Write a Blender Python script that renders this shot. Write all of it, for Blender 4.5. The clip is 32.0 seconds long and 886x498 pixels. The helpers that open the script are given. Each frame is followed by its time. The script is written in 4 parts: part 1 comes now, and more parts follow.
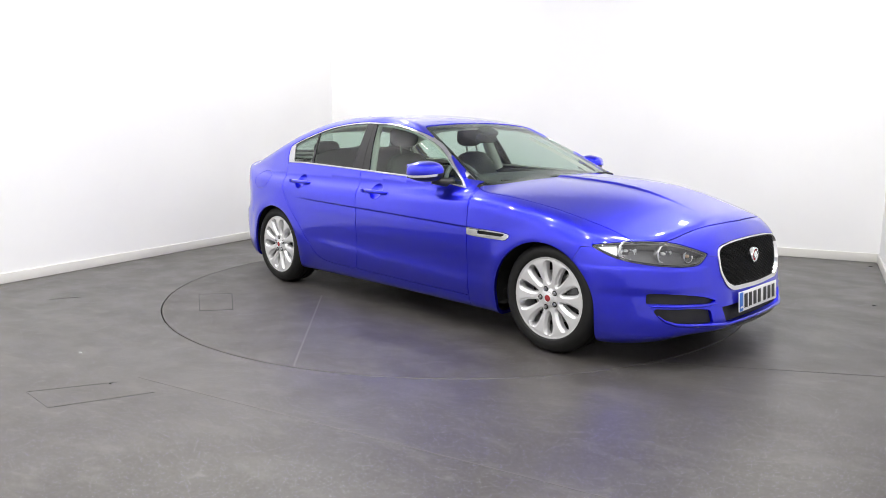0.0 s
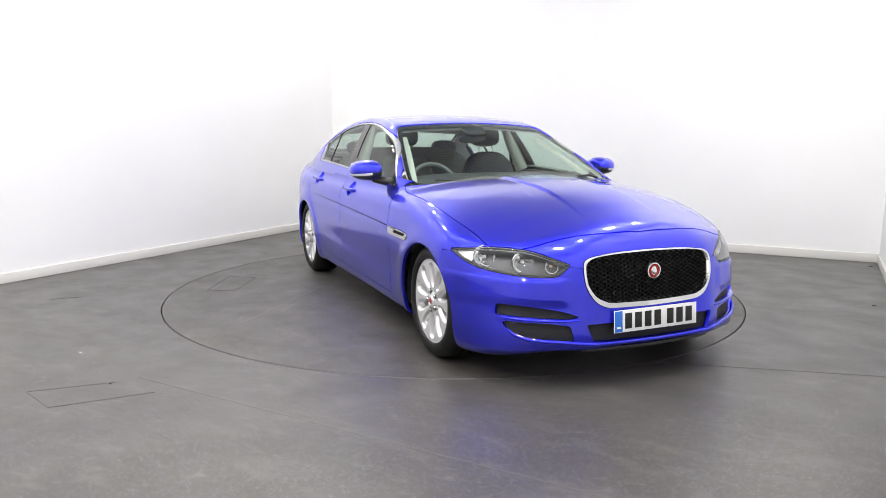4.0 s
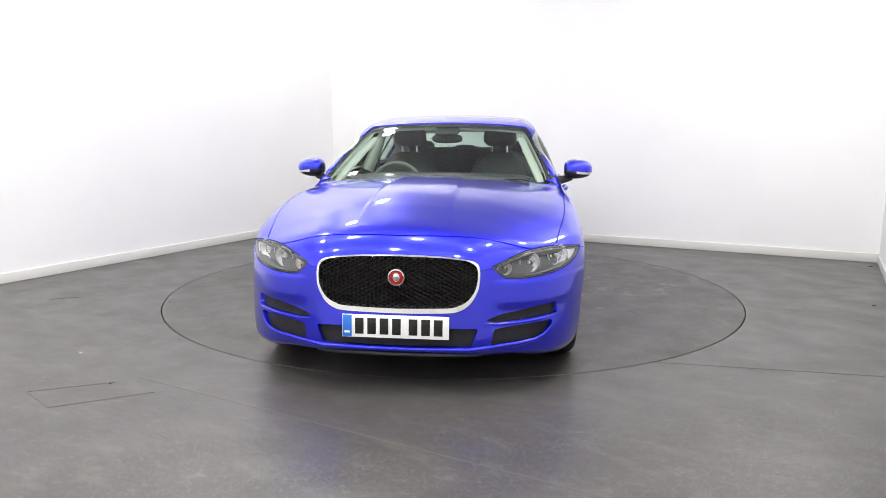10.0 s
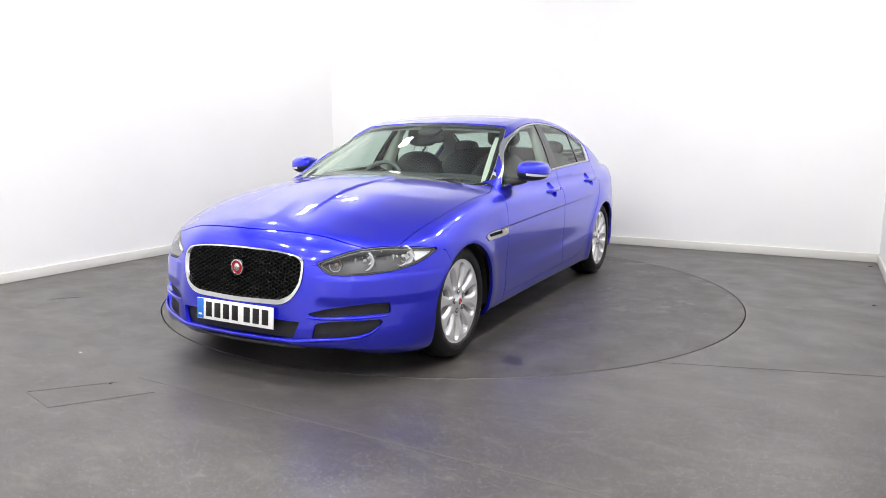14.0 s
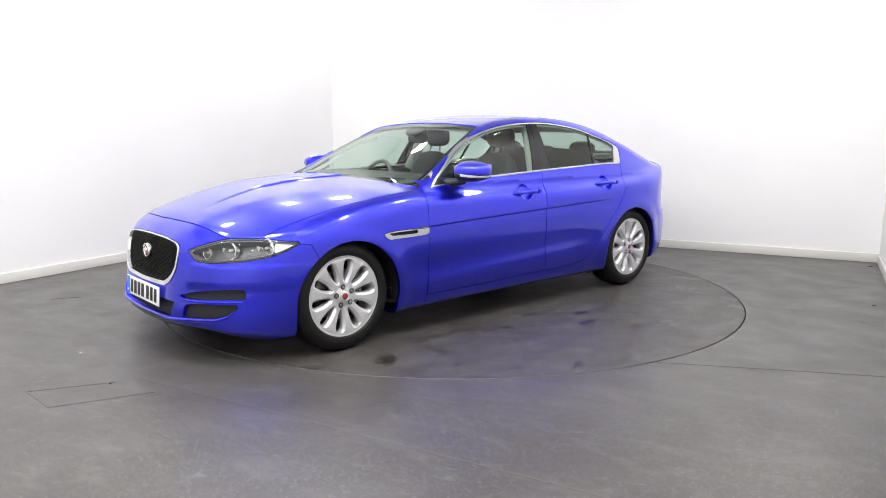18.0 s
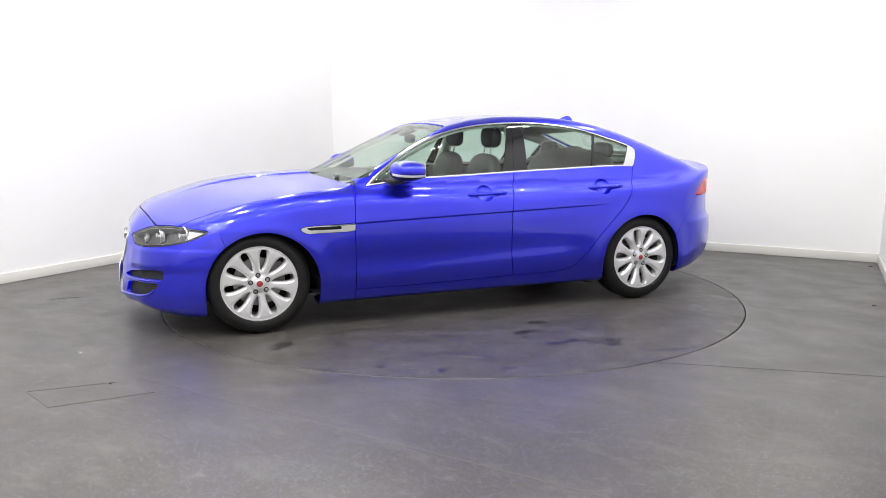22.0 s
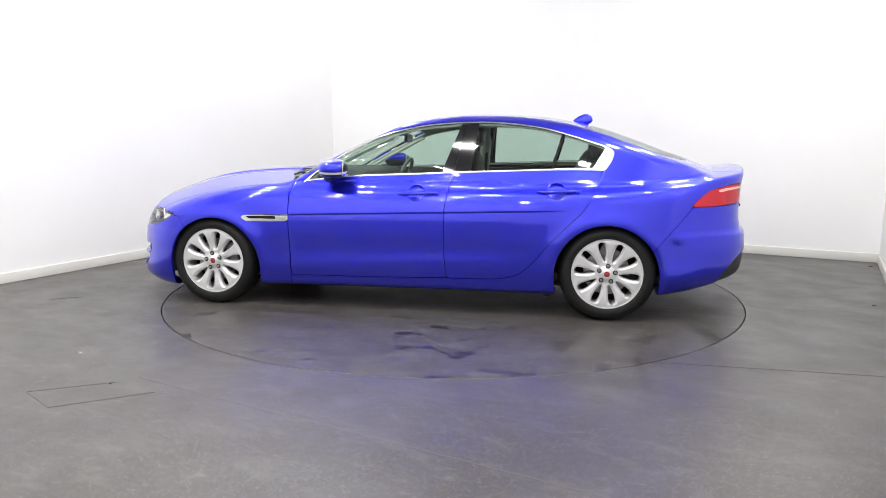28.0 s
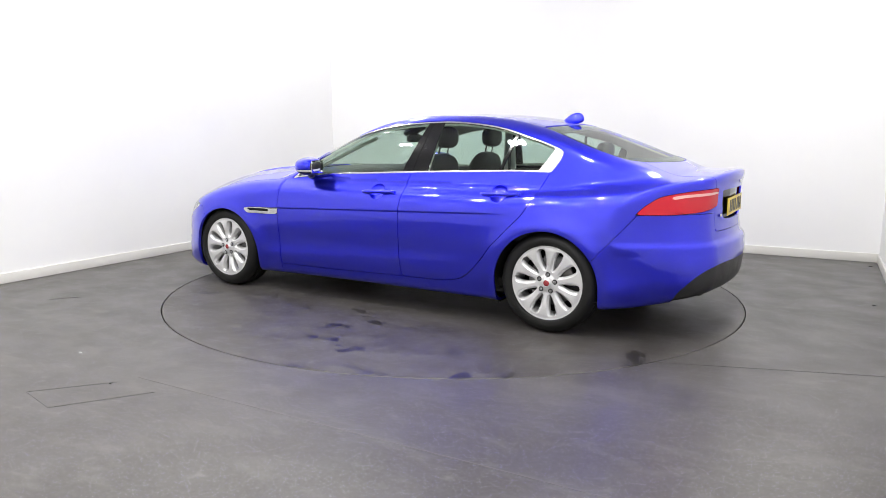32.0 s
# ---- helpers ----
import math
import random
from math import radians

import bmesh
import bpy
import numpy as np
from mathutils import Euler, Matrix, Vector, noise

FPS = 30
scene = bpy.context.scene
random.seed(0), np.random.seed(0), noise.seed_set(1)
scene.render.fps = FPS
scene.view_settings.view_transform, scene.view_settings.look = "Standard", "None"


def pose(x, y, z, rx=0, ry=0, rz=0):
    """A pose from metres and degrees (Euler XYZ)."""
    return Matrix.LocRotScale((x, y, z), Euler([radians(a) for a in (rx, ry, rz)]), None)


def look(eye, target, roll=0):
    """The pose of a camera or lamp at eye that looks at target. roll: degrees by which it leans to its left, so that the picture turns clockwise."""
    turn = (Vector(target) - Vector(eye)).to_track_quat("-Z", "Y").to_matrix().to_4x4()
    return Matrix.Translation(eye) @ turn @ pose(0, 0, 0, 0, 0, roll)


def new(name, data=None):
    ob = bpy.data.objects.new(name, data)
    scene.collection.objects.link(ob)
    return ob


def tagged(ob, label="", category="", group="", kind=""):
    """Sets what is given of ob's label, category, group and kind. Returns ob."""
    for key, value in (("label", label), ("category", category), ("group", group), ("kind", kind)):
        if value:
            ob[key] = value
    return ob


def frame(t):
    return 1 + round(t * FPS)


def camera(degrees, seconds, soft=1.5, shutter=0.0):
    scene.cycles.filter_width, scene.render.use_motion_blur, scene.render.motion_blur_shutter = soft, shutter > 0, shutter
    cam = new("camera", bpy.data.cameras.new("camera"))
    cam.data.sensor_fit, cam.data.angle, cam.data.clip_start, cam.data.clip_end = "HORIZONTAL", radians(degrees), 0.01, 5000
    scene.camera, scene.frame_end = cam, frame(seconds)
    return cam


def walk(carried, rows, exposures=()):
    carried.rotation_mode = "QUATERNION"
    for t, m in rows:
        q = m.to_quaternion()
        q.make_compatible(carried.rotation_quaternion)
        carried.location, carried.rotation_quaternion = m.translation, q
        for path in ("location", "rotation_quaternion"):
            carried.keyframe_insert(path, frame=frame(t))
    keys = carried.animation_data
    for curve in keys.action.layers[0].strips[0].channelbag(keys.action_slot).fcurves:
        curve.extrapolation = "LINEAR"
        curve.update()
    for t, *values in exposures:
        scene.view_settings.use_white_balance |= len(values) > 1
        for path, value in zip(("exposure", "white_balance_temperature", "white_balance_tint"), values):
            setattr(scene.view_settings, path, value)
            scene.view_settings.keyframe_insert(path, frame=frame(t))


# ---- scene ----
# A photo studio: a blue saloon car turns slowly on a disc set in the floor, before one fixed camera.

# ---- camera ----
EYE, TURN_START, TURN_RATE = (0.0, -5.781, 1.251), -44.61, -5.1687
AIM = (math.sin(radians(-.74)) * math.cos(radians(9.14)), math.cos(radians(-.74)) * math.cos(radians(9.14)), -math.sin(radians(9.14)))
VIEW = look(EYE, Vector(EYE) + Vector(AIM), .12)
cam = camera(63.48, 32.0, .8)
walk(cam, [(0, VIEW), (32, VIEW)])

# ---- light and exposure ----
scene.view_settings.exposure = -0.05
world = bpy.data.worlds.new("studio_dark")
world.use_nodes = True
world.node_tree.nodes["Background"].inputs[0].default_value = (.8, .85, 1, 1)
world.node_tree.nodes["Background"].inputs[1].default_value = .02
scene.world = world

# The room's own axes: across (u) and deep (v), turned against the camera's.
ROOM = pose(0, 0, 0, 0, 0, -26.85)
U0, U1, V0, V1, CEIL = -3.39, 3.20, -8.0, 3.025, 4.2


def lamp_panel(u, v, length, width, watts):
    """A ceiling light: housing, glowing diffuser, and the light that it gives."""
    base = new("ceiling_light")
    base.matrix_world = ROOM @ pose(u, v, CEIL)
    tagged(base, "white ceiling light panel with a bright diffuser", "ceiling light", "ceiling lights")
    part("housing", block(width + .06, length + .06, .06, .008, (0, 0, -.031)), WHITE_METAL, base)
    part("diffuser", block(width, length, .012, .003, (0, 0, -.068)), LAMP_GLOW, base, "glowing white diffuser")
    data = bpy.data.lights.new("lamp", "AREA")
    data.shape, data.size, data.size_y, data.energy, data.color = "RECTANGLE", width, length, watts, (1, .985, .96)
    lamp = new("lamp", data)
    lamp.matrix_world = ROOM @ pose(u, v, CEIL - .085)


# ---- materials ----
def material(name, color, rough=.5, metal=0., **more):
    """A principled material; returns it with its nodes, links and shader for further work."""
    m = bpy.data.materials.new(name)
    m.use_nodes = True
    s = m.node_tree.nodes["Principled BSDF"]
    s.inputs["Base Color"].default_value = (*color, 1)
    s.inputs["Roughness"].default_value, s.inputs["Metallic"].default_value = rough, metal
    for key, value in more.items():
        s.inputs[key.replace("_", " ").title().replace("Ior", "IOR")].default_value = value
    return m, m.node_tree.nodes, m.node_tree.links, s


def noise_into(nodes, links, socket, scale, low, high, detail=4., start=.3, stop=.7, stretch=None, rough=.55):
    """Noise of that scale, ramped between two values or colours, into a socket. Returns the ramp."""
    place = nodes.new("ShaderNodeTexCoord")
    tex, ramp = nodes.new("ShaderNodeTexNoise"), nodes.new("ShaderNodeValToRGB")
    tex.inputs["Scale"].default_value, tex.inputs["Detail"].default_value, tex.inputs["Roughness"].default_value = scale, detail, rough
    if stretch:
        mapping = nodes.new("ShaderNodeMapping")
        mapping.inputs["Scale"].default_value = stretch
        links.new(place.outputs["Object"], mapping.inputs[0])
        links.new(mapping.outputs[0], tex.inputs["Vector"])
    else:
        links.new(place.outputs["Object"], tex.inputs["Vector"])
    links.new(tex.outputs[0], ramp.inputs[0])
    ramp.color_ramp.elements[0].position, ramp.color_ramp.elements[1].position = start, stop
    for e, c in zip(ramp.color_ramp.elements, (low, high)):
        e.color = (*c, 1) if isinstance(c, tuple) else (c, c, c, 1)
    if socket:
        links.new(ramp.outputs[0], socket)
    return ramp


def bump(nodes, links, shader, scale, strength, distance=.002, detail=3.):
    place, tex, b = nodes.new("ShaderNodeTexCoord"), nodes.new("ShaderNodeTexNoise"), nodes.new("ShaderNodeBump")
    tex.inputs["Scale"].default_value, tex.inputs["Detail"].default_value = scale, detail
    b.inputs["Strength"].default_value, b.inputs["Distance"].default_value = strength, distance
    links.new(place.outputs["Object"], tex.inputs["Vector"])
    links.new(tex.outputs[0], b.inputs["Height"])
    links.new(b.outputs[0], shader.inputs["Normal"])


def mixed(nodes, links, factor, a, b, blend="MIX"):
    """A colour mix node; a, b and factor may be sockets or values. Returns its output."""
    m = nodes.new("ShaderNodeMix")
    m.data_type, m.blend_type = "RGBA", blend
    for socket, value in ((m.inputs[0], factor), (m.inputs[6], a), (m.inputs[7], b)):
        if isinstance(value, bpy.types.NodeSocket):
            links.new(value, socket)
        else:
            socket.default_value = value if isinstance(value, (int, float)) else (*value, 1)
    return m.outputs[2]


def paint_material():
    m, n, l, s = material("blue_metallic_paint", (.020, .018, .75), .31, .97, coat_weight=1., coat_roughness=.004, coat_ior=1.6)
    place, flakes, ramp = n.new("ShaderNodeTexCoord"), n.new("ShaderNodeTexVoronoi"), n.new("ShaderNodeValToRGB")
    flakes.inputs["Scale"].default_value = 1400
    l.new(place.outputs["Object"], flakes.inputs["Vector"])
    l.new(flakes.outputs["Color"], ramp.inputs[0])
    ramp.color_ramp.elements[0].color, ramp.color_ramp.elements[1].color = (.013, .017, .63, 1), (.024, .029, .86, 1)
    l.new(ramp.outputs[0], s.inputs["Base Color"])
    bump(n, l, s, 900, .05, .0004)
    return m


def floor_material(name, wet):
    """Dark grey safety vinyl with grains, whose glitter is painted as pale dots, scuffs and dried stains; the disc has
    wet patches too.
    """
    m, n, l, s = material(name, (.09, .085, .08), .4, specular_ior_level=.43)
    base = noise_into(n, l, None, 1.3, (.050, .046, .042), (.070, .066, .060), 6)
    fine = noise_into(n, l, None, 70, .62, 1.32, 5, .32, .68, (1, 1, 1), .7)
    tone = mixed(n, l, 1., base.outputs[0], fine.outputs[0], "MULTIPLY")
    place = n.new("ShaderNodeTexCoord")
    grains, pick, near, hue = n.new("ShaderNodeTexVoronoi"), n.new("ShaderNodeMath"), n.new("ShaderNodeMath"), n.new("ShaderNodeSeparateColor")
    grains.inputs["Scale"].default_value = 150 if not wet else 190
    l.new(place.outputs["Object"], grains.inputs["Vector"])
    near.operation, near.inputs[1].default_value = "LESS_THAN", .21
    l.new(grains.outputs["Distance"], near.inputs[0])
    l.new(grains.outputs["Color"], hue.inputs[0])
    pick.operation, pick.inputs[1].default_value = "GREATER_THAN", .56
    l.new(hue.outputs[0], pick.inputs[0])
    both = n.new("ShaderNodeMath")
    both.operation = "MULTIPLY"
    l.new(near.outputs[0], both.inputs[0])
    l.new(pick.outputs[0], both.inputs[1])
    # The grains' glint is put into the base colour as pale bluish dots.
    glint_hue = n.new("ShaderNodeValToRGB")
    l.new(hue.outputs[1], glint_hue.inputs[0])
    glint_hue.color_ramp.elements[0].color, glint_hue.color_ramp.elements[1].color = (.20, .16, .44, 1), (.60, .59, .62, 1)
    tone = mixed(n, l, both.outputs[0], tone, glint_hue.outputs[0])
    stain = noise_into(n, l, None, 2.4, 0., .7, 9, .52, .66, (1, 2.4, 1), .72)
    tone = mixed(n, l, stain.outputs[0], tone, (.105, .100, .092))
    dried = noise_into(n, l, None, 9., 0., .42, 8, .59, .70, (.8, 1.3, 1), .70)
    tone = mixed(n, l, dried.outputs[0], tone, (.20, .195, .185))
    gloss = noise_into(n, l, None, 3.5, .38 if wet else .31, .52 if wet else .44, 6)
    rough = gloss.outputs[0]
    if wet:
        axes, reach, wet_side = n.new("ShaderNodeSeparateXYZ"), n.new("ShaderNodeMapRange"), n.new("ShaderNodeMath")
        l.new(place.outputs["Object"], axes.inputs[0])
        grime = noise_into(n, l, None, 4.5, 0., .60, 9, .42, .64, None, .75)
        tone = mixed(n, l, grime.outputs[0], tone, (.032, .027, .021))
        spread = noise_into(n, l, None, 1.1, 0., 1., 3, .36, .50)
        drops = noise_into(n, l, None, 4.6, 0., .80, 9, .560, .600, (1, 1.2, 1), .66)
        damp = n.new("ShaderNodeMath")
        damp.operation = "MULTIPLY"
        l.new(spread.outputs[0], damp.inputs[0])
        l.new(drops.outputs[0], damp.inputs[1])
        l.new(axes.outputs[1], reach.inputs[0])
        reach.inputs[1].default_value, reach.inputs[2].default_value = .35, 1.1
        wet_side.operation = "MULTIPLY"
        l.new(reach.outputs[0], wet_side.inputs[0])
        l.new(damp.outputs[0], wet_side.inputs[1])
        tone = mixed(n, l, wet_side.outputs[0], tone, (.012, .011, .010))
        rough = mixed(n, l, wet_side.outputs[0], rough, (.25, .25, .25))
    l.new(tone, s.inputs["Base Color"])
    l.new(rough, s.inputs["Roughness"])
    bump(n, l, s, 130, .12, .001)
    return m


def plain(name, color, rough, metal=0., grain=0., scale=300, **more):
    m, n, l, s = material(name, color, rough, metal, **more)
    if grain:
        bump(n, l, s, scale, grain, .001)
        noise_into(n, l, s.inputs["Roughness"], 12, rough * .85, min(1, rough * 1.15))
    return m


def wall_material():
    m, n, l, s = material("white_wall_paint", (.80, .80, .80), .6)
    noise_into(n, l, s.inputs["Base Color"], 1.1, (.785, .785, .78), (.815, .815, .81), 5)
    bump(n, l, s, 220, .05, .001)
    return m


def glow(name, color, power):
    m, n, l, s = material(name, color, .4)
    s.inputs["Emission Color"].default_value, s.inputs["Emission Strength"].default_value = (*color, 1), power
    return m


def glass(name, tint, rough=0.):
    """Thin glass: clear along its way, with the gloss of a pane."""
    m = bpy.data.materials.new(name)
    m.use_nodes = True
    n, l = m.node_tree.nodes, m.node_tree.links
    clear, gloss, mix, edge = n.new("ShaderNodeBsdfTransparent"), n.new("ShaderNodeBsdfGlossy"), n.new("ShaderNodeMixShader"), n.new("ShaderNodeMath")
    clear.inputs[0].default_value, gloss.inputs["Roughness"].default_value = (*tint, 1), rough
    facing, power = n.new("ShaderNodeLayerWeight"), n.new("ShaderNodeMath")
    facing.inputs[0].default_value = .5
    power.operation, power.inputs[1].default_value = "POWER", 5.
    edge.operation, edge.inputs[1].default_value, edge.inputs[2].default_value = "MULTIPLY_ADD", .75, .055
    l.new(facing.outputs["Facing"], power.inputs[0])
    l.new(power.outputs[0], edge.inputs[0])
    l.new(edge.outputs[0], mix.inputs[0])
    l.new(clear.outputs[0], mix.inputs[1])
    l.new(gloss.outputs[0], mix.inputs[2])
    l.new(mix.outputs[0], n["Material Output"].inputs[0])
    return m


PAINT = paint_material()
FLOOR, DISC = floor_material("grey_glitter_vinyl", False), floor_material("grey_glitter_vinyl_damp", True)
WALL = wall_material()
SKIRTING = plain("cream_skirting_paint", (.66, .65, .615), .4, grain=.05)
WHITE_METAL = plain("white_enamel", (.8, .8, .8), .35)
LAMP_GLOW = glow("lamp_diffuser", (1, .985, .96), 20)
CHROME = plain("chrome", (.82, .82, .83), .09, 1.)
SATIN = plain("satin_silver_trim", (.60, .60, .61), .24, 1.)
ALLOY = plain("silver_alloy_paint", (.66, .66, .67), .34, .55, grain=.02, coat_weight=.2)
RUBBER = plain("tyre_rubber", (.007, .007, .007), .55, grain=.2, scale=180, specular_ior_level=.28)
BLACK = plain("black_plastic", (.018, .018, .019), .42, grain=.06)
GLOSS_BLACK = plain("gloss_black_trim", (.008, .008, .009), .08, specular_ior_level=.35)
DUCT_BLACK = plain("black_duct_mesh", (.008, .008, .009), .6, grain=.4, scale=160)
DARK = plain("dark_void", (.006, .006, .006), .8)
GREY = plain("grey_plastic", (.16, .16, .165), .45, grain=.05)
STEEL = plain("brake_steel", (.32, .31, .30), .35, 1., grain=.05)
SCREEN_GLASS = glass("windscreen_glass", (.74, .84, .78))
SIDE_GLASS = glass("side_glass", (.66, .78, .71))
LENS = glass("clear_lens", (.93, .94, .95))
RED_LENS = plain("red_lamp_lens", (.58, .004, .020), .20, coat_weight=.2)
RED_LIGHT = plain("pale_red_lamp_strip", (.85, .45, .42), .15, coat_weight=1.)
BADGE_RED = plain("red_badge_enamel", (.35, .01, .015), .2)
PLATE_WHITE, PLATE_YELLOW = plain("white_plate", (.82, .82, .82), .3), plain("yellow_plate", (.75, .55, .03), .3)
PLATE_BLUE, PLATE_BLACK = plain("blue_plate_band", (.02, .16, .62), .3), plain("black_plate_print", (.006, .006, .006), .4)
CLOTH = plain("black_seat_leather", (.026, .026, .028), .5, grain=.1)
DASH = plain("black_dashboard", (.032, .032, .034), .55, grain=.1)
LINING = plain("pale_headlining", (.62, .61, .57), .8, grain=.05)
CEILING = plain("ceiling_paint", (.70, .70, .70), .8, grain=.05)
# Grey for unseen side walls, set to tone the reflections in the car.
UNSEEN_WALL_GREY = plain("unseen_wall_grey", (.62, .62, .62), .7, grain=.05)
MIRROR = plain("mirror_silver", (.9, .9, .9), .02, 1.)
LAMP_GREY = plain("lamp_housing_grey", (.12, .12, .125), .3, .2)
GRILLE_BLACK = plain("grille_black", (.035, .035, .036), .3, .3)
NUT_STEEL = plain("nut_steel", (.42, .42, .43), .28, 1.)
CAP_RED = plain("red_cap_enamel", (.26, .03, .035), .25)
REFLECTOR = plain("lamp_reflector", (.95, .95, .96), .28, .45)
BULB = plain("bulb_glass", (.8, .8, .8), .05)
AMBER = plain("amber_bulb", (.75, .56, .40), .2)
SEAM = plain("dark_floor_seam", (.010, .010, .010), .6)
FAINT_SEAM = plain("faint_floor_joint", (.050, .047, .043), .45)
PALE_SEAM = plain("pale_welded_seam", (.105, .098, .09), .4)


# ---- mesh helpers ----
def part(name, shape, mat, parent=None, label=""):
    """One mesh object of a bmesh or of (points, faces, corner normals or None), under its thing."""
    me = bpy.data.meshes.new(name)
    if isinstance(shape, bmesh.types.BMesh):
        shape.to_mesh(me)
        shape.free()
        me.polygons.foreach_set("use_smooth", [True] * len(me.polygons))
        me.set_sharp_from_angle(angle=radians(38))
    else:
        points, faces, normals = shape
        me.from_pydata([tuple(p) for p in points], [], faces)
        me.polygons.foreach_set("use_smooth", [True] * len(me.polygons))
        if normals is not None:
            me.normals_split_custom_set([tuple(v) for v in normals])
        else:
            me.set_sharp_from_angle(angle=radians(38))
    me.materials.append(mat)
    ob = new(name, me)
    if parent:
        ob.parent = parent
    if label:
        ob["label"] = label
    return ob


def block(sx, sy, sz, bevel=0., at=(0, 0, 0), turn=None, segments=2):
    """A box of that size about a point, with rounded edges."""
    bm = bmesh.new()
    bmesh.ops.create_cube(bm, size=1)
    bmesh.ops.scale(bm, vec=(sx, sy, sz), verts=bm.verts)
    if bevel:
        bmesh.ops.bevel(bm, geom=list(bm.edges), offset=bevel, segments=segments, affect="EDGES", profile=.6)
    bmesh.ops.transform(bm, matrix=Matrix.Translation(at) @ (turn or Matrix()), verts=bm.verts)
    return bm


def lathe(profile, steps, axis="y", at=(0, 0, 0), closed=False):
    """Turns a profile of (radius, offset) round an axis."""
    points, faces, n = [], [], len(profile)
    for i in range(steps):
        a = 2 * math.pi * i / steps
        for r, o in profile:
            p = (r * math.cos(a), o, r * math.sin(a)) if axis == "y" else (r * math.cos(a), r * math.sin(a), o) if axis == "z" else (o, r * math.cos(a), r * math.sin(a))
            points.append((p[0] + at[0], p[1] + at[1], p[2] + at[2]))
    for i in range(steps):
        for j in range(n if closed else n - 1):
            a, b = i * n + j, i * n + (j + 1) % n
            c, d = ((i + 1) % steps) * n + (j + 1) % n, ((i + 1) % steps) * n + j
            faces.append((a, b, c, d) if axis == "y" else (a, d, c, b))
    return points, faces, None


def tube(path, radius, steps=8, closed=False):
    """A round bar along a path of points."""
    pts = [Vector(p) for p in path]
    points, faces, n = [], [], len(pts)
    for i, p in enumerate(pts):
        a, b = pts[(i - 1) % n] if closed or i else p, pts[(i + 1) % n] if closed or i < n - 1 else p
        d = (b - a).normalized()
        side = d.cross(Vector((0, 0, 1)) if abs(d.z) < .9 else Vector((1, 0, 0))).normalized()
        up = side.cross(d)
        r = radius[i] if isinstance(radius, (list, tuple)) else radius
        points += [p + (side * math.cos(2 * math.pi * k / steps) + up * math.sin(2 * math.pi * k / steps)) * r for k in range(steps)]
    for i in range(n if closed else n - 1):
        for k in range(steps):
            j, k2 = (i + 1) % n, (k + 1) % steps
            faces.append((i * steps + k, i * steps + k2, j * steps + k2, j * steps + k))
    if not closed:
        faces += [tuple(reversed(range(steps))), tuple((n - 1) * steps + k for k in range(steps))]
    return points, faces, None


def blob(size, at, power=2.6, rings=20, steps=28, shape=None):
    """A rounded solid of half-sizes size; a higher power is boxier. shape may move each point further."""
    points, faces = [], []

    def ex(v):
        return math.copysign(abs(v) ** (2 / power), v)
    for i in range(rings + 1):
        a = math.pi * (i / rings - .5)
        for k in range(steps):
            b = 2 * math.pi * k / steps
            p = Vector((ex(math.cos(a)) * ex(math.cos(b)) * size[0], ex(math.cos(a)) * ex(math.sin(b)) * size[1], ex(math.sin(a)) * size[2]))
            if shape:
                p = shape(p)
            points.append(p + Vector(at))
    for i in range(rings):
        for k in range(steps):
            k2 = (k + 1) % steps
            faces.append((i * steps + k, i * steps + k2, (i + 1) * steps + k2, (i + 1) * steps + k))
    return points, faces, None


# ---- the room ----
def room_ob(name, shape, mat, label):
    ob = part(name, shape, mat)
    ob.matrix_world = ROOM
    return tagged(ob, label, kind="structure")


DISC_R = 2.231


def floor_shape():
    """The floor with the round hole in which the disc turns."""
    n, points, faces = 180, [], []
    for i in range(n):
        a = 2 * math.pi * i / n
        c, s = math.cos(a), math.sin(a)
        k = min((U1 + .1 if c > 0 else -U0 + .1) / max(abs(c), 1e-6), (V1 + .1 if s > 0 else -V0 + .1) / max(abs(s), 1e-6))
        r = DISC_R + .006
        points += [(r * c, r * s, -.05), (r * c, r * s, -.003), ((r + .003) * c, (r + .003) * s, 0), (k * c, k * s, 0)]
    corners = []
    for i in range(n):
        j = (i + 1) % n
        for q in range(3):
            faces.append((4 * i + q, 4 * i + q + 1, 4 * j + q + 1, 4 * j + q))
    for u, v in ((U0 - .1, V0 - .1), (U1 + .1, V0 - .1), (U1 + .1, V1 + .1), (U0 - .1, V1 + .1)):
        i = max(range(n), key=lambda k: points[4 * k + 3][0] * u + points[4 * k + 3][1] * v - 9 * abs(math.atan2(v, u) - math.atan2(points[4 * k + 3][1], points[4 * k + 3][0])))
        points.append((u, v, 0))
        for j in ((i + 1) % n, (i - 1) % n):
            tri = (4 * i + 3, len(points) - 1, 4 * j + 3)
            faces.append(tri if j == (i - 1) % n else tri[::-1])
    return points, faces, None


def wall_shape(u0, u1, v0, v1, z0, z1):
    return block(u1 - u0, v1 - v0, z1 - z0, 0, ((u0 + u1) / 2, (v0 + v1) / 2, (z0 + z1) / 2))


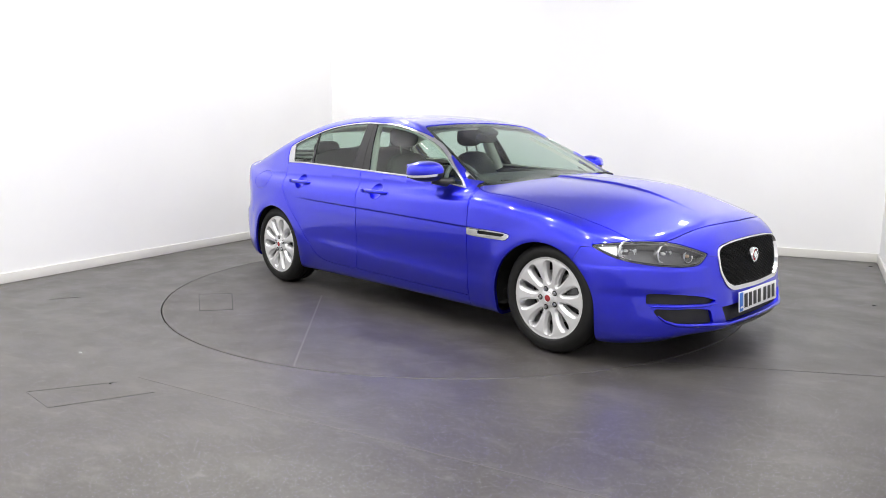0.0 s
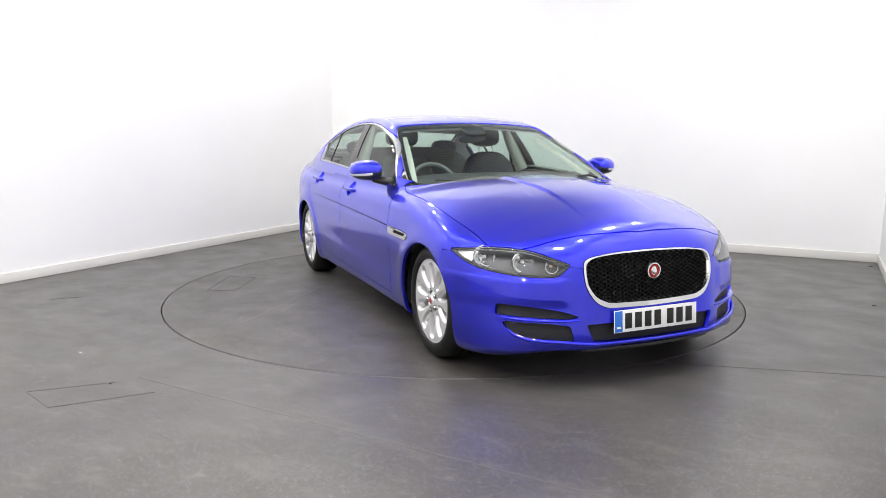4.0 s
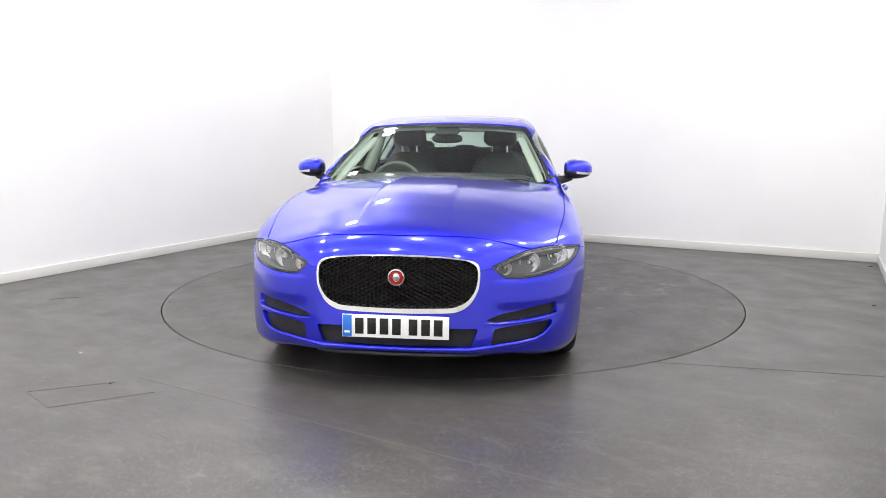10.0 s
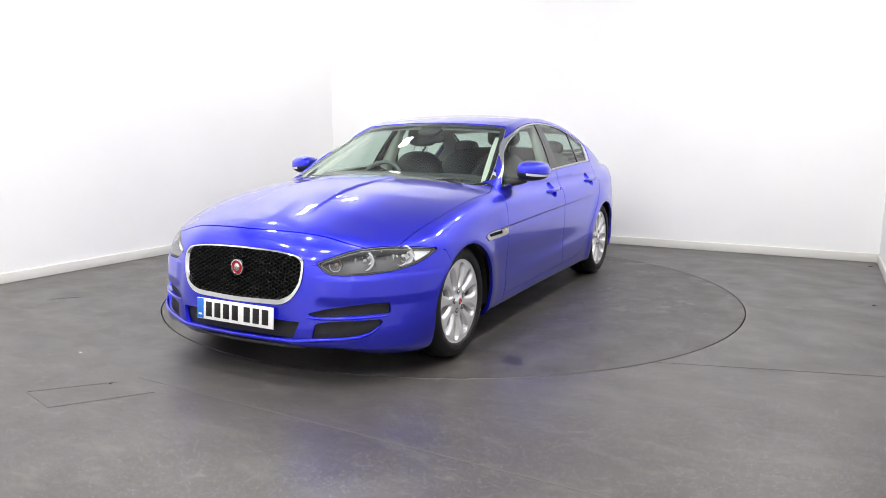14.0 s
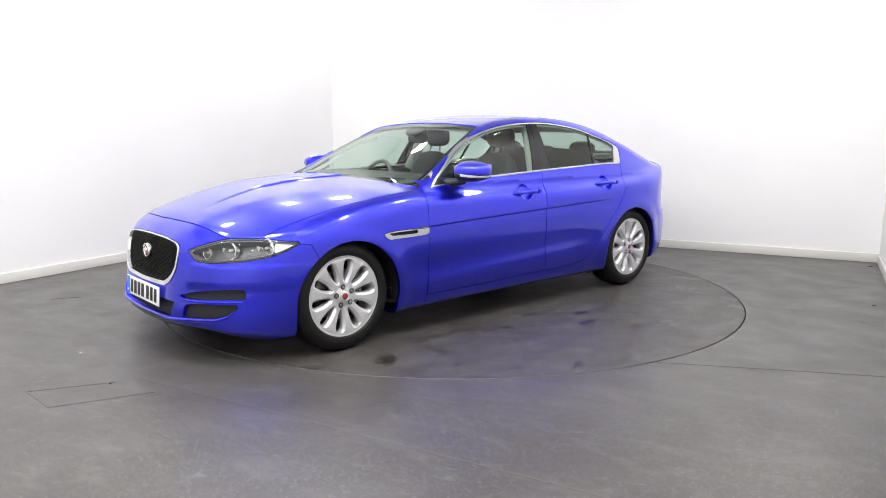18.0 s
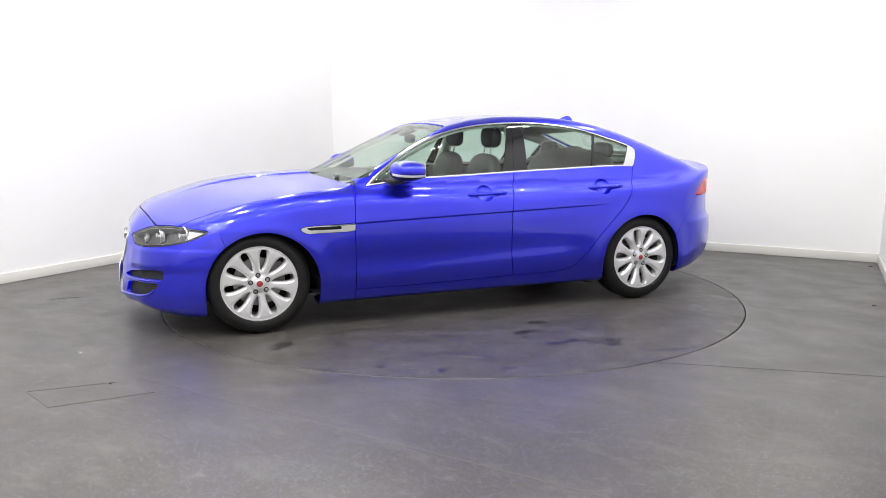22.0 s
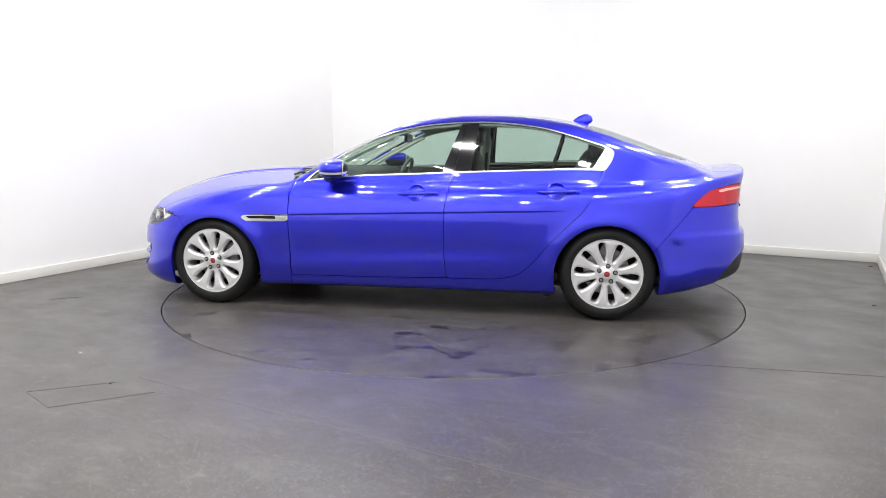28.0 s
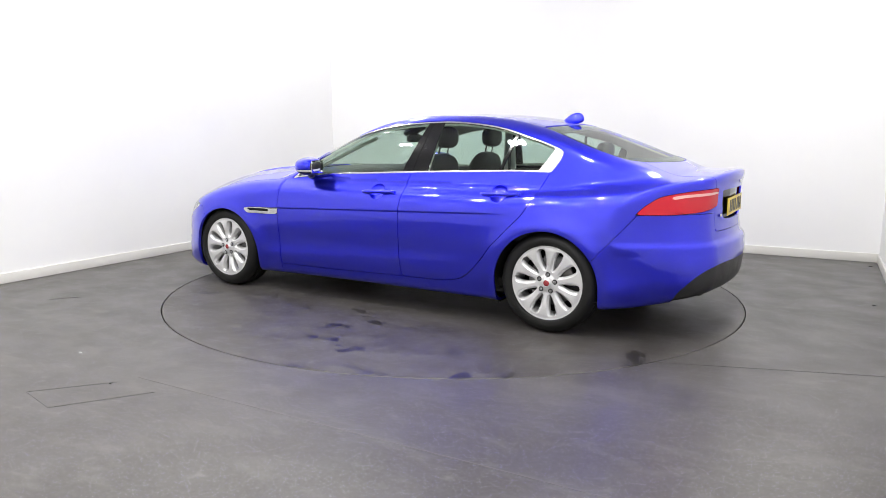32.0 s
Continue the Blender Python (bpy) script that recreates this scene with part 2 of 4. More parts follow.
def build_room():
    room_ob("floor", floor_shape(), FLOOR, "dark grey glittering vinyl floor with scuffs and dried stains")
    room_ob("floor_slab", wall_shape(U0 - .2, U1 + .2, V0 - .2, V1 + .2, -.25, -.06), SEAM, "dark pit beneath the turning disc")
    room_ob("wall_left", wall_shape(U0 - .15, U0, -2.6, V1 + .15, -.05, CEIL), WALL, "plain white painted studio wall")
    # Unseen grey stretches beside the camera, added to shape light on the car.
    room_ob("wall_left_unseen", wall_shape(U0 - .15, U0, V0 - .15, -2.6, -.05, CEIL), UNSEEN_WALL_GREY, "unseen light grey wall added to tone the car's reflections")
    room_ob("wall_back", wall_shape(U0, U1, V1, V1 + .15, -.05, CEIL), WALL, "plain white painted studio wall")
    room_ob("wall_right", wall_shape(U1, U1 + .15, -1.6, V1 + .15, -.05, CEIL), WALL, "plain white painted studio wall")
    room_ob("wall_right_unseen", wall_shape(U1, U1 + .15, V0 - .15, -1.6, -.05, CEIL), UNSEEN_WALL_GREY, "unseen light grey wall added to tone the car's reflections")
    room_ob("wall_front", wall_shape(U0, U1, V0 - .15, V0, -.05, CEIL), WALL, "plain white painted wall behind the camera")
    room_ob("ceiling", wall_shape(U0, U1, V0, V1, CEIL, CEIL + .15), CEILING, "plain ceiling above the studio")
    h, d = .088, .016

    def skirting(u0, u1, v0, v1):
        room_ob("baseboard", block(u1 - u0, v1 - v0, h, .004, ((u0 + u1) / 2, (v0 + v1) / 2, h / 2 + .001)), SKIRTING, "cream-white painted skirting board along the wall")
    skirting(U0 + .001, U0 + d, -2.6, V1 - d)
    skirting(U0 + .001, U1 - .001, V1 - d, V1 - .001)
    skirting(U1 - d, U1 - .001, -1.6, V1 - d)


def strip_on_floor(name, a, b, width, mat, label, lift=.0012):
    """A thin seam or mark let into the floor between two points."""
    a, b = Vector((*a, 0)), Vector((*b, 0))
    ob = part(name, block((b - a).length, width, .002, 0), mat)
    ob.matrix_world = Matrix.Translation((a + b) / 2 + Vector((0, 0, lift - .001))) @ pose(0, 0, 0, 0, 0, math.degrees(math.atan2(b.y - a.y, b.x - a.x)))
    return tagged(ob, label, kind="structure")


def build_floor_marks():
    for a, b in (((-2.08, -2.46), (-1.70, -2.31)), ((-2.08, -2.46), (-1.86, -2.66)), ((-1.86, -2.66), (-1.45, -2.45))):
        strip_on_floor("hatch_joint", a, b, .004, FAINT_SEAM, "dark joint of a cover let into the floor")
    strip_on_floor("hatch_joint", (-3.06, -.50), (-2.86, -.41), .012, SEAM, "dark joint of a cover let into the floor")
    strip_on_floor("floor_seam", (-1.62, -2.24), (.85, -3.62), .007, PALE_SEAM, "pale welded seam in the vinyl floor")
    strip_on_floor("floor_seam", (1.10, -1.93), (2.30, -2.16), .004, FAINT_SEAM, "thin dark seam in the vinyl floor")


def build_chips():
    """Crumbs of dirt lying on the floor."""
    for x, y, size, turn, mat, tone in ((3.125, -.572, .034, 20, PLATE_BLACK, "dark"), (4.02, 1.04, .040, -15, PLATE_BLACK, "dark"), (-1.723, -2.34, .012, 40, PLATE_BLACK, "dark"), (-2.134, -1.838, .016, 10, PLATE_WHITE, "pale")):
        chip = part("crumb", blob((size / 2, size * .28, .004), (0, 0, .004), 2.2, 6, 9), mat)
        chip.matrix_world = pose(x, y, 0, 0, 0, turn)
        tagged(chip, f"{tone} crumb of dirt on the vinyl floor", "debris")


# ---- turning disc ----
def build_disc():
    disc = part("turntable", lathe([(.001, 0), (.6, 0), (1.4, 0), (DISC_R - .004, 0), (DISC_R - .001, -.003), (DISC_R - .001, -.045)], 180, "z"), DISC)
    tagged(disc, "round turntable of damp grey vinyl set flush in the floor", "turntable")
    return disc


def build_disc_marks(disc):
    """A square cover and a seam in the disc, in the disc's own axes at the start of the turn."""
    back = pose(0, 0, 0, 0, 0, -TURN_START)

    def bar(name, a, b, width, mat):
        a, b = back @ Vector((*a, 0)), back @ Vector((*b, 0))
        ob = part(name, block((b - a).length, width, .002, 0), mat, disc)
        ob.matrix_basis = Matrix.Translation((a + b) / 2 + Vector((0, 0, .0002))) @ pose(0, 0, 0, 0, 0, math.degrees(math.atan2(b.y - a.y, b.x - a.x)))
    c = [(-1.99, -.30), (-1.74, -.27), (-1.575, -.785), (-1.80, -.83)]
    for i, w in ((0, .004), (1, .006), (2, .012), (3, .005)):
        bar("cover_joint", c[i], c[(i + 1) % 4], w, SEAM)
    bar("seam", (-.86, -2.05), (-1.02, -.3), .010, PALE_SEAM)


# ---- the car's shell ----
def curve(pairs):
    """A smooth curve through (x, value) pairs, held flat outside them."""
    xs, ys = np.array(sorted(pairs), float).T
    d = np.diff(ys) / np.diff(xs)
    s = np.zeros(len(xs))
    for i in range(1, len(xs) - 1):
        if d[i - 1] * d[i] > 0:
            a, b = xs[i] - xs[i - 1], xs[i + 1] - xs[i]
            s[i] = (a + b) * 1.5 / ((a + 2 * b) / d[i - 1] / 2 + (2 * a + b) / d[i] / 2)
    s[0], s[-1] = d[0], d[-1]

    def at(x):
        x = np.clip(x, xs[0], xs[-1])
        i = np.clip(np.searchsorted(xs, x) - 1, 0, len(xs) - 2)
        h = xs[i + 1] - xs[i]
        t = (x - xs[i]) / h
        return (ys[i] * (1 + 2 * t) * (1 - t) ** 2 + h * s[i] * t * (1 - t) ** 2
                + ys[i + 1] * t * t * (3 - 2 * t) - h * s[i + 1] * t * t * (1 - t))
    return at


def smax(a, b, k):
    h = np.maximum(k - abs(a - b), 0) / k
    return np.maximum(a, b) + h * h * k * 0.25


def step(a, b, x):
    t = np.clip((x - a) / (b - a), 0, 1)
    return t * t * (3 - 2 * t)


FRONT_HUB, REAR_HUB, HUB_Z = 1.64, -1.195, 0.325
deck = curve([(2.60, .56), (2.50, .665), (2.42, .722), (2.33, .772), (2.24, .812), (2.12, .852), (2.02, .882), (1.80, .928), (1.57, .954), (1.28, .970),
              (1.08, .975), (.9, .972), (0, .965), (-1.2, .99), (-1.6, 1.02), (-1.84, 1.026), (-2.0, 1.026), (-2.12, 1.032), (-2.20, 1.038), (-2.4, 1.04)])
fall = curve([(2.5, .19), (2.2, .175), (1.9, .14), (1.6, .105), (1.2, .075), (.9, .07), (0, .07), (-1.0, .075), (-1.6, .085), (-2.0, .075), (-2.3, .07)])
nose = curve([(.10, 2.34), (.16, 2.43), (.20, 2.468), (.26, 2.470), (.34, 2.462), (.42, 2.452), (.55, 2.435), (.66, 2.412), (.72, 2.392), (.80, 2.36), (1., 2.30)])
tail = curve([(.15, -2.06), (.22, -2.12), (.30, -2.175), (.40, -2.205), (.50, -2.212), (.58, -2.195), (.62, -2.165), (.75, -2.150), (.90, -2.155), (1.0, -2.175), (1.1, -2.20)])
flank = curve([(.10, .850), (.165, .872), (.24, .893), (.32, .908), (.45, .919), (.56, .925), (.66, .924), (.70, .921), (.78, .913), (.86, .899), (.92, .878), (.97, .852), (1.05, .80)])
waist = curve([(2.4, -.01), (1.9, -.004), (1.5, .002), (1.0, -.004), (.3, -.008), (-.5, -.002), (-1.1, .0), (-1.4, -.010), (-1.75, -.060), (-2.0, -.105), (-2.2, -.14)])
roofline = curve([(1.70, .0), (1.40, .72), (1.30, .86), (1.10, .972), (.90, 1.073), (.68, 1.178), (.45, 1.280), (.30, 1.337), (.15, 1.369), (0, 1.388), (-.22, 1.402), (-.45, 1.400), (-.67, 1.387),
                  (-.9, 1.357), (-1.13, 1.305), (-1.36, 1.230), (-1.6, 1.140), (-1.84, 1.050), (-1.94, .985), (-2.0, .88), (-2.1, .3)])
cabin = curve([(1.2, .775), (.93, .805), (.5, .815), (0, .820), (-.5, .820), (-1.0, .812), (-1.4, .785), (-1.7, .735), (-2.0, .66)])
belly = curve([(2.5, .20), (2.35, .185), (2.2, .145), (2.0, .125), (1.9, .13), (1.2, .158), (0, .165), (-.8, .165), (-1.5, .185), (-1.63, .20), (-1.93, .25), (-2.2, .30)])


def body(p):
    """Negative inside the car's painted shell and glass, positive outside; p is an array of points with y taken as its absolute value."""
    x, y, z = p[..., 0], abs(p[..., 1]), p[..., 2]
    arch_f = np.hypot(x - 1.60, z - .30)
    arch_r = np.hypot(x + 1.19, z - .31)
    flare = .010 * np.exp(-((arch_f - .36) / .06) ** 2) + .013 * np.exp(-((arch_r - .37) / .07) ** 2)
    line = .716 - .033 * x
    between = step(1.25, 1.05, x) * step(-.95, -.65, x)
    crease = .005 * step(line - .006, line + .006, z) * step(line + .10, line + .006, z) * between
    edge = .345 - .045 * (x - 1.0)
    rise = .5 * (z - edge + np.sqrt((z - edge) ** 2 + .020 ** 2))
    hollow = .008 * (1 - np.exp(-rise / .034)) * step(.30, .05, rise) * step(1.30, 1.0, x) * step(-.85, -.30, x)
    haunch = .009 * step(.590, .525, z) * step(.30, .42, z) * step(-1.45, -1.75, x)
    side = y - (flank(z) + waist(x) * step(.2, .5, z) + waist(x) * .6 * step(.5, .2, z) + flare + crease - hollow - haunch)
    ledge = .008 * step(.558, .540, z) * step(.44, .52, y) * step(.40, .46, z)
    front = x - (nose(z) + ledge + .026 * np.exp(-((y - .38) / .14) ** 2) - .33 * y ** 2 - 2.0 * np.maximum(y - .60, 0) ** 2)
    back = tail(z) + haunch + .27 * y ** 2 + 1.9 * np.maximum(y - .48, 0) ** 2 - x
    bulge = .012 * step(.013, -.013, y - (.200 + .05 * (x - 1.3))) * step(.95, 1.25, x) * step(2.25, 1.70, x)
    top = (z - (deck(x + .10 * y ** 2 * step(1.6, 2.2, x)) - fall(x) * (y / .80) ** 2.2 + bulge)) * .9
    low = belly(x) - z
    f = smax(side, top, .085)
    f = smax(smax(f, front, .10), back, .05)
    f = smax(f, low, .05)
    sx = x + .10 * y ** 2 * step(-.2, .5, x) - .12 * y ** 2 * step(-.5, -1.1, x)
    swell = .52 * np.maximum(z - .96, 0) * np.maximum(1.37 - z, 0) * step(-.5, .2, x)
    glass = y - (cabin(x) + swell - .50 * np.maximum(z - .97, -.04) - .12 * np.maximum(z - 1.0, 0) ** 2)
    roof = (z - (roofline(sx) - .030 * (y / .6) ** 2)) * .85
    g = smax(smax(glass * .9, roof, .06), .80 - z, .02)
    return -smax(-f, -g, .035)


def slope(p, e=1e-4):
    """Outward normals of the shell at points p."""
    g = np.stack([(body(p + np.eye(3)[i] * e) - body(p - np.eye(3)[i] * e)) / (2 * e) for i in range(3)], -1)
    return g / np.maximum(np.linalg.norm(g, axis=-1, keepdims=True), 1e-9)


def settle(p):
    """Draws points onto the shell."""
    for _ in range(3):
        e = 1e-4
        g = np.stack([(body(p + np.eye(3)[i] * e) - body(p - np.eye(3)[i] * e)) / (2 * e) for i in range(3)], -1)
        p = p - np.clip(body(p) / np.maximum((g * g).sum(-1), .2), -.01, .01)[:, None] * g
    return p


def shell_grid():
    """Half of the shell (y from 0 up) as a grid: rays from a spine meet the body."""
    columns = [(-1.72, a) for a in np.linspace(-90, 0, 88)[:-1]] + [(x, 0) for x in np.arange(-1.72, 2.0, .019)] + [(2.0, a) for a in np.linspace(0, 90, 92)]
    ox, az = np.array([c[0] for c in columns]), np.radians([c[1] for c in columns])
    zc = .52

    def cast(phi):
        origin = np.stack([ox, 0 * ox, 0 * ox + zc], -1)[:, None, :]
        way = np.stack([np.sin(az)[:, None] * np.cos(phi), np.cos(az)[:, None] * np.cos(phi), np.sin(phi)], -1)
        a, b = np.zeros(phi.shape), np.full(phi.shape, 2.5)
        for _ in range(20):
            m = (a + b) / 2
            inside = body(origin + way * m[..., None]) < 0
            a, b = np.where(inside, m, a), np.where(inside, b, m)
        return origin + way * a[..., None]
    flat = cast(np.zeros((len(ox), 1)))[:, 0]
    reach = np.hypot(flat[:, 0] - ox, flat[:, 1])
    low = np.arctan2(.12 - zc, reach - .16)
    phi = low[:, None] + (math.pi / 2 - low)[:, None] * np.linspace(0, 1, 150)[None]
    p = cast(phi)
    run = np.concatenate([np.zeros((len(ox), 1)), np.cumsum(np.linalg.norm(np.diff(p, axis=1), axis=-1), 1)], 1)
    n, even = 134, []
    for i in range(len(ox)):
        r, f, z = run[i], phi[i], p[i, :, 2]
        line = .716 - .033 * float(np.clip(p[i, 60, 0], -1.7, 1.9))
        k = int(np.argmax(z > line))
        at = [np.interp(line + d, z[:k + 12], r[:k + 12]) for d in (-.0075, .0075)]
        marks = np.concatenate([np.linspace(0, at[0], 49)[:-1], np.linspace(at[0], at[1], 6)[:-1], np.linspace(at[1], r[-1], n - 53)])
        even.append(np.interp(marks, r, f))
    even = np.stack(even)
    p = cast(even)
    p[:, -1, 1] = 0
    p[0, :, 1] = p[-1, :, 1] = 0
    m = len(ox)
    k = (np.arange(m - 1)[:, None] * n + np.arange(n - 1)[None]).ravel()
    return p.reshape(-1, 3), np.stack([k, k + 1, k + n + 1, k + n], -1)


def cut(mesh, f):
    """The piece of a mesh where f, a function of points, is negative."""
    points, faces = mesh
    if not len(faces):
        return mesh
    v = f(points)
    inside = v < 0
    if isinstance(faces, np.ndarray):
        count = inside[faces].sum(1)
        whole, part_in = faces[count == faces.shape[1]].tolist(), faces[(count > 0) & (count < faces.shape[1])].tolist()
    else:
        whole, part_in = [], []
        for face in faces:
            c = sum(inside[i] for i in face)
            if c == len(face):
                whole.append(face)
            elif c:
                part_in.append(face)
    extra, cache, n = [], {}, len(points)
    for face in part_in:
        poly = []
        for a, b in zip(face, list(face[1:]) + [face[0]]):
            if inside[a]:
                poly.append(a)
            if inside[a] != inside[b]:
                key = (min(a, b), max(a, b))
                if key not in cache:
                    t = v[key[0]] / (v[key[0]] - v[key[1]])
                    cache[key] = n + len(extra)
                    extra.append(points[key[0]] + (points[key[1]] - points[key[0]]) * t)
                poly.append(cache[key])
        if len(poly) > 2:
            whole.append(poly)
    points = np.concatenate([points, np.array(extra)]) if extra else points
    used = sorted({i for face in whole for i in face})
    back = np.full(len(points), -1)
    back[used] = np.arange(len(used))
    return points[used], [[int(back[i]) for i in face] for face in whole]


def spline(points, n=6, closed=True):
    """A smooth closed outline through points; a point given twice is a corner."""
    p = np.array(points, float)
    out = []
    for i in range(len(p)):
        a, b, c, d = p[i - 1], p[i], p[(i + 1) % len(p)], p[(i + 2) % len(p)]
        if np.allclose(b, c):
            continue
        for t in np.arange(n) / n:
            out.append(.5 * (2 * b + (c - a) * t + (2 * a - 5 * b + 4 * c - d) * t * t + (3 * b - a - 3 * c + d) * t ** 3))
    return np.array(out)


def outline(points, axes, smooth=True):
    """A function of points: the distance to a closed outline seen along one way, negative inside it. axes maps points to the outline's plane."""
    q = spline(points) if smooth else np.array(points, float)
    a, b = q, np.roll(q, -1, 0)

    def f(p):
        s_all, t_all = axes(p)
        lo, hi = q.min(0) - .06, q.max(0) + .06
        near = (s_all > lo[0]) & (s_all < hi[0]) & (t_all > lo[1]) & (t_all < hi[1])
        s, t, far = s_all[near], t_all[near], np.full(len(p), .06)
        best, odd = np.full(len(s), 9.), np.zeros(len(s), bool)
        for (ax, ay), (bx, by) in zip(a, b):
            dx, dy = bx - ax, by - ay
            k = np.clip(((s - ax) * dx + (t - ay) * dy) / max(dx * dx + dy * dy, 1e-12), 0, 1)
            best = np.minimum(best, np.hypot(s - ax - k * dx, t - ay - k * dy))
            if dy:
                odd ^= ((ay > t) != (by > t)) & (s < ax + (t - ay) / dy * dx)
        far[near] = np.where(odd, -best, best)
        return far
    return f


def SIDE(p):
    return p[:, 0], p[:, 2]


def FACE(p):
    return p[:, 1], p[:, 2]


def PLAN(p):
    return p[:, 0], p[:, 1]


def NOSE_CORNER(p):
    return p[:, 1] - p[:, 0], p[:, 2]


def TAIL_CORNER(p):
    return -p[:, 0] - p[:, 1], p[:, 2]


def both(*fs):
    def f(p):
        v = fs[-1](p)
        for g in fs[-2::-1]:
            live = v < .03
            v[live] = np.maximum(v[live], g(p[live]))
        return v
    return f


def off(f, d):
    """The outline moved outwards by d."""
    return lambda p: f(p) - d


def outside(f, d=0.):
    return lambda p: d - f(p)


def beyond(axis, value, sign=1):
    """Negative where the coordinate is greater than value (sign 1) or less (-1)."""
    return lambda p: sign * (value - p[:, axis])


def skin(mesh, depth=.010, lift=0., mirror=False, join=False):
    """Points, faces and corner normals of a panel: the outer skin, with its edges turned in by depth. mirror: for the other side; join: both sides in one."""
    points, faces = mesh
    points = np.where(abs(points[:, 1:2]) < 1e-5, points * np.array([1, 0, 1]), settle(points))
    nrm = slope(points)
    at_mid = abs(points[:, 1]) < 1e-5
    nrm[at_mid, 1] = 0
    outer = points + nrm * lift
    edges = {}
    for face in faces:
        for a, b in zip(face, face[1:] + face[:1]):
            if (b, a) in edges:
                del edges[(b, a)]
            else:
                edges[(a, b)] = 1
    pts, fcs, nrms = [tuple(p) for p in outer], [], []
    for face in faces:
        fcs.append(face)
        nrms += [nrm[i] for i in face]
    inner = {}
    for a, b in edges:
        if at_mid[a] and at_mid[b]:
            continue
        d = outer[b] - outer[a]
        if np.linalg.norm(d) < 1e-7:
            continue
        side = np.cross(d, nrm[a] + nrm[b])
        side /= max(np.linalg.norm(side), 1e-9)
        k = len(pts)
        pts += [tuple(outer[a]), tuple(outer[b]), tuple(outer[b] - nrm[b] * depth), tuple(outer[a] - nrm[a] * depth)]
        fcs.append([k, k + 3, k + 2, k + 1])
        nrms += [side * .8 + nrm[a] * .2] * 4
    pts, nrms = np.array(pts), np.array(nrms)
    flip = np.array([1, -1, 1])
    if mirror or join:
        starts = np.cumsum([0] + [len(f) for f in fcs])
        order = np.concatenate([np.arange(starts[i], starts[i + 1])[::-1] for i in range(len(fcs))])
        other = (pts * flip, [f[::-1] for f in fcs], (nrms * flip)[order])
        if mirror:
            return other
        n = len(pts)
        weld = {i + n: i for i in range(len(points)) if at_mid[i]}
        return np.concatenate([pts, other[0]]), fcs + [[weld.get(i + n, i + n) for i in f] for f in other[1]], np.concatenate([nrms, other[2]])
    return pts, fcs, nrms


# ---- outlines on the shell ----
DLO = both(outline([(.945, .912), (.945, .912), (.60, .951), (.25, .967), (-.14, .985), (-.54, 1.0), (-.94, 1.014), (-1.165, 1.012), (-1.165, 1.012), (-1.195, 1.06), (-1.215, 1.104),
                    (-1.212, 1.148), (-1.123, 1.188), (-.965, 1.238), (-.768, 1.293), (-.567, 1.324), (-.365, 1.339), (-.161, 1.336), (.041, 1.322), (.243, 1.289), (.444, 1.231), (.642, 1.136), (.833, 1.007)], SIDE), beyond(1, .45))
PANES = both(off(DLO, -.010), lambda p: -(p[:, 0] + 1.152 - .60 * (1.14 - p[:, 2])))
FRONT_PANE = lambda p: -(p[:, 0] + .056 + .345 * (p[:, 2] - .989))
REAR_PANE = lambda p: p[:, 0] + .261 + .10 * (p[:, 2] - 1.0)
DIVIDER = lambda p: p[:, 0] + .810 + .30 * (p[:, 2] - 1.019)
SCREEN = both(outline([(-.3, .90), (-.3, .90), (.60, .915), (.745, .938), (.758, .958), (.730, 1.04), (.648, 1.20), (.602, 1.275), (.577, 1.300), (.515, 1.310), (.3, 1.325), (0, 1.333), (-.3, 1.325), (-.3, 1.325)], FACE), beyond(0, .05))
REAR_SCREEN = both(outline([(-.2, 1.07), (-.2, 1.07), (.42, 1.078), (.54, 1.084), (.618, 1.105), (.642, 1.165), (.612, 1.242), (.580, 1.284), (.54, 1.298), (.31, 1.312), (.09, 1.320), (-.2, 1.320), (-.2, 1.320)], FACE), beyond(0, -.7, -1))
HOOD = both(outline([(2.335, -.2), (2.335, -.2), (2.332, 0), (2.312, .25), (2.272, .45), (2.225, .62), (2.170, .70), (2.103, .758), (1.964, .782), (1.754, .815), (1.476, .826), (1.157, .828), (1.02, .80), (1.02, .80), (1.09, .62), (1.15, .40), (1.19, .15), (1.195, -.2), (1.195, -.2)], PLAN), beyond(2, .60))
COWL = both(outline([(1.195, -.2), (1.195, -.2), (1.19, .15), (1.15, .40), (1.09, .62), (1.02, .80), (1.02, .80), (.88, .77), (.80, .6), (.8, -.2), (.8, -.2)], PLAN), beyond(2, .86), lambda p: p[:, 2] - 1.02)
HEADLIGHT = both(outline([(-1.905, .612), (-1.905, .622), (-1.776, .654), (-1.619, .683), (-1.418, .692), (-1.213, .684), (-1.020, .668), (-1.020, .668), (-1.115, .630), (-1.25, .596), (-1.433, .575), (-1.632, .563), (-1.783, .561), (-1.850, .572)], NOSE_CORNER), beyond(0, 1.7))
TAILLIGHT = both(outline([(.886, .779), (.886, .779), (.945, .822), (1.03, .864), (1.118, .892), (1.364, .918), (1.66, .930), (1.70, .925), (1.70, .925), (1.70, .825), (1.70, .825), (1.50, .795), (1.212, .780), (1.024, .779)], TAIL_CORNER), beyond(0, -1.5, -1), beyond(1, .42))
GRILLE = both(outline([(-.2, .675), (-.2, .675), (0, .676), (.20, .670), (.33, .656), (.382, .640), (.398, .610), (.398, .55), (.388, .505), (.355, .450), (.310, .418), (.24, .404), (0, .400), (-.2, .400), (-.2, .400)], FACE), beyond(0, 2.1))
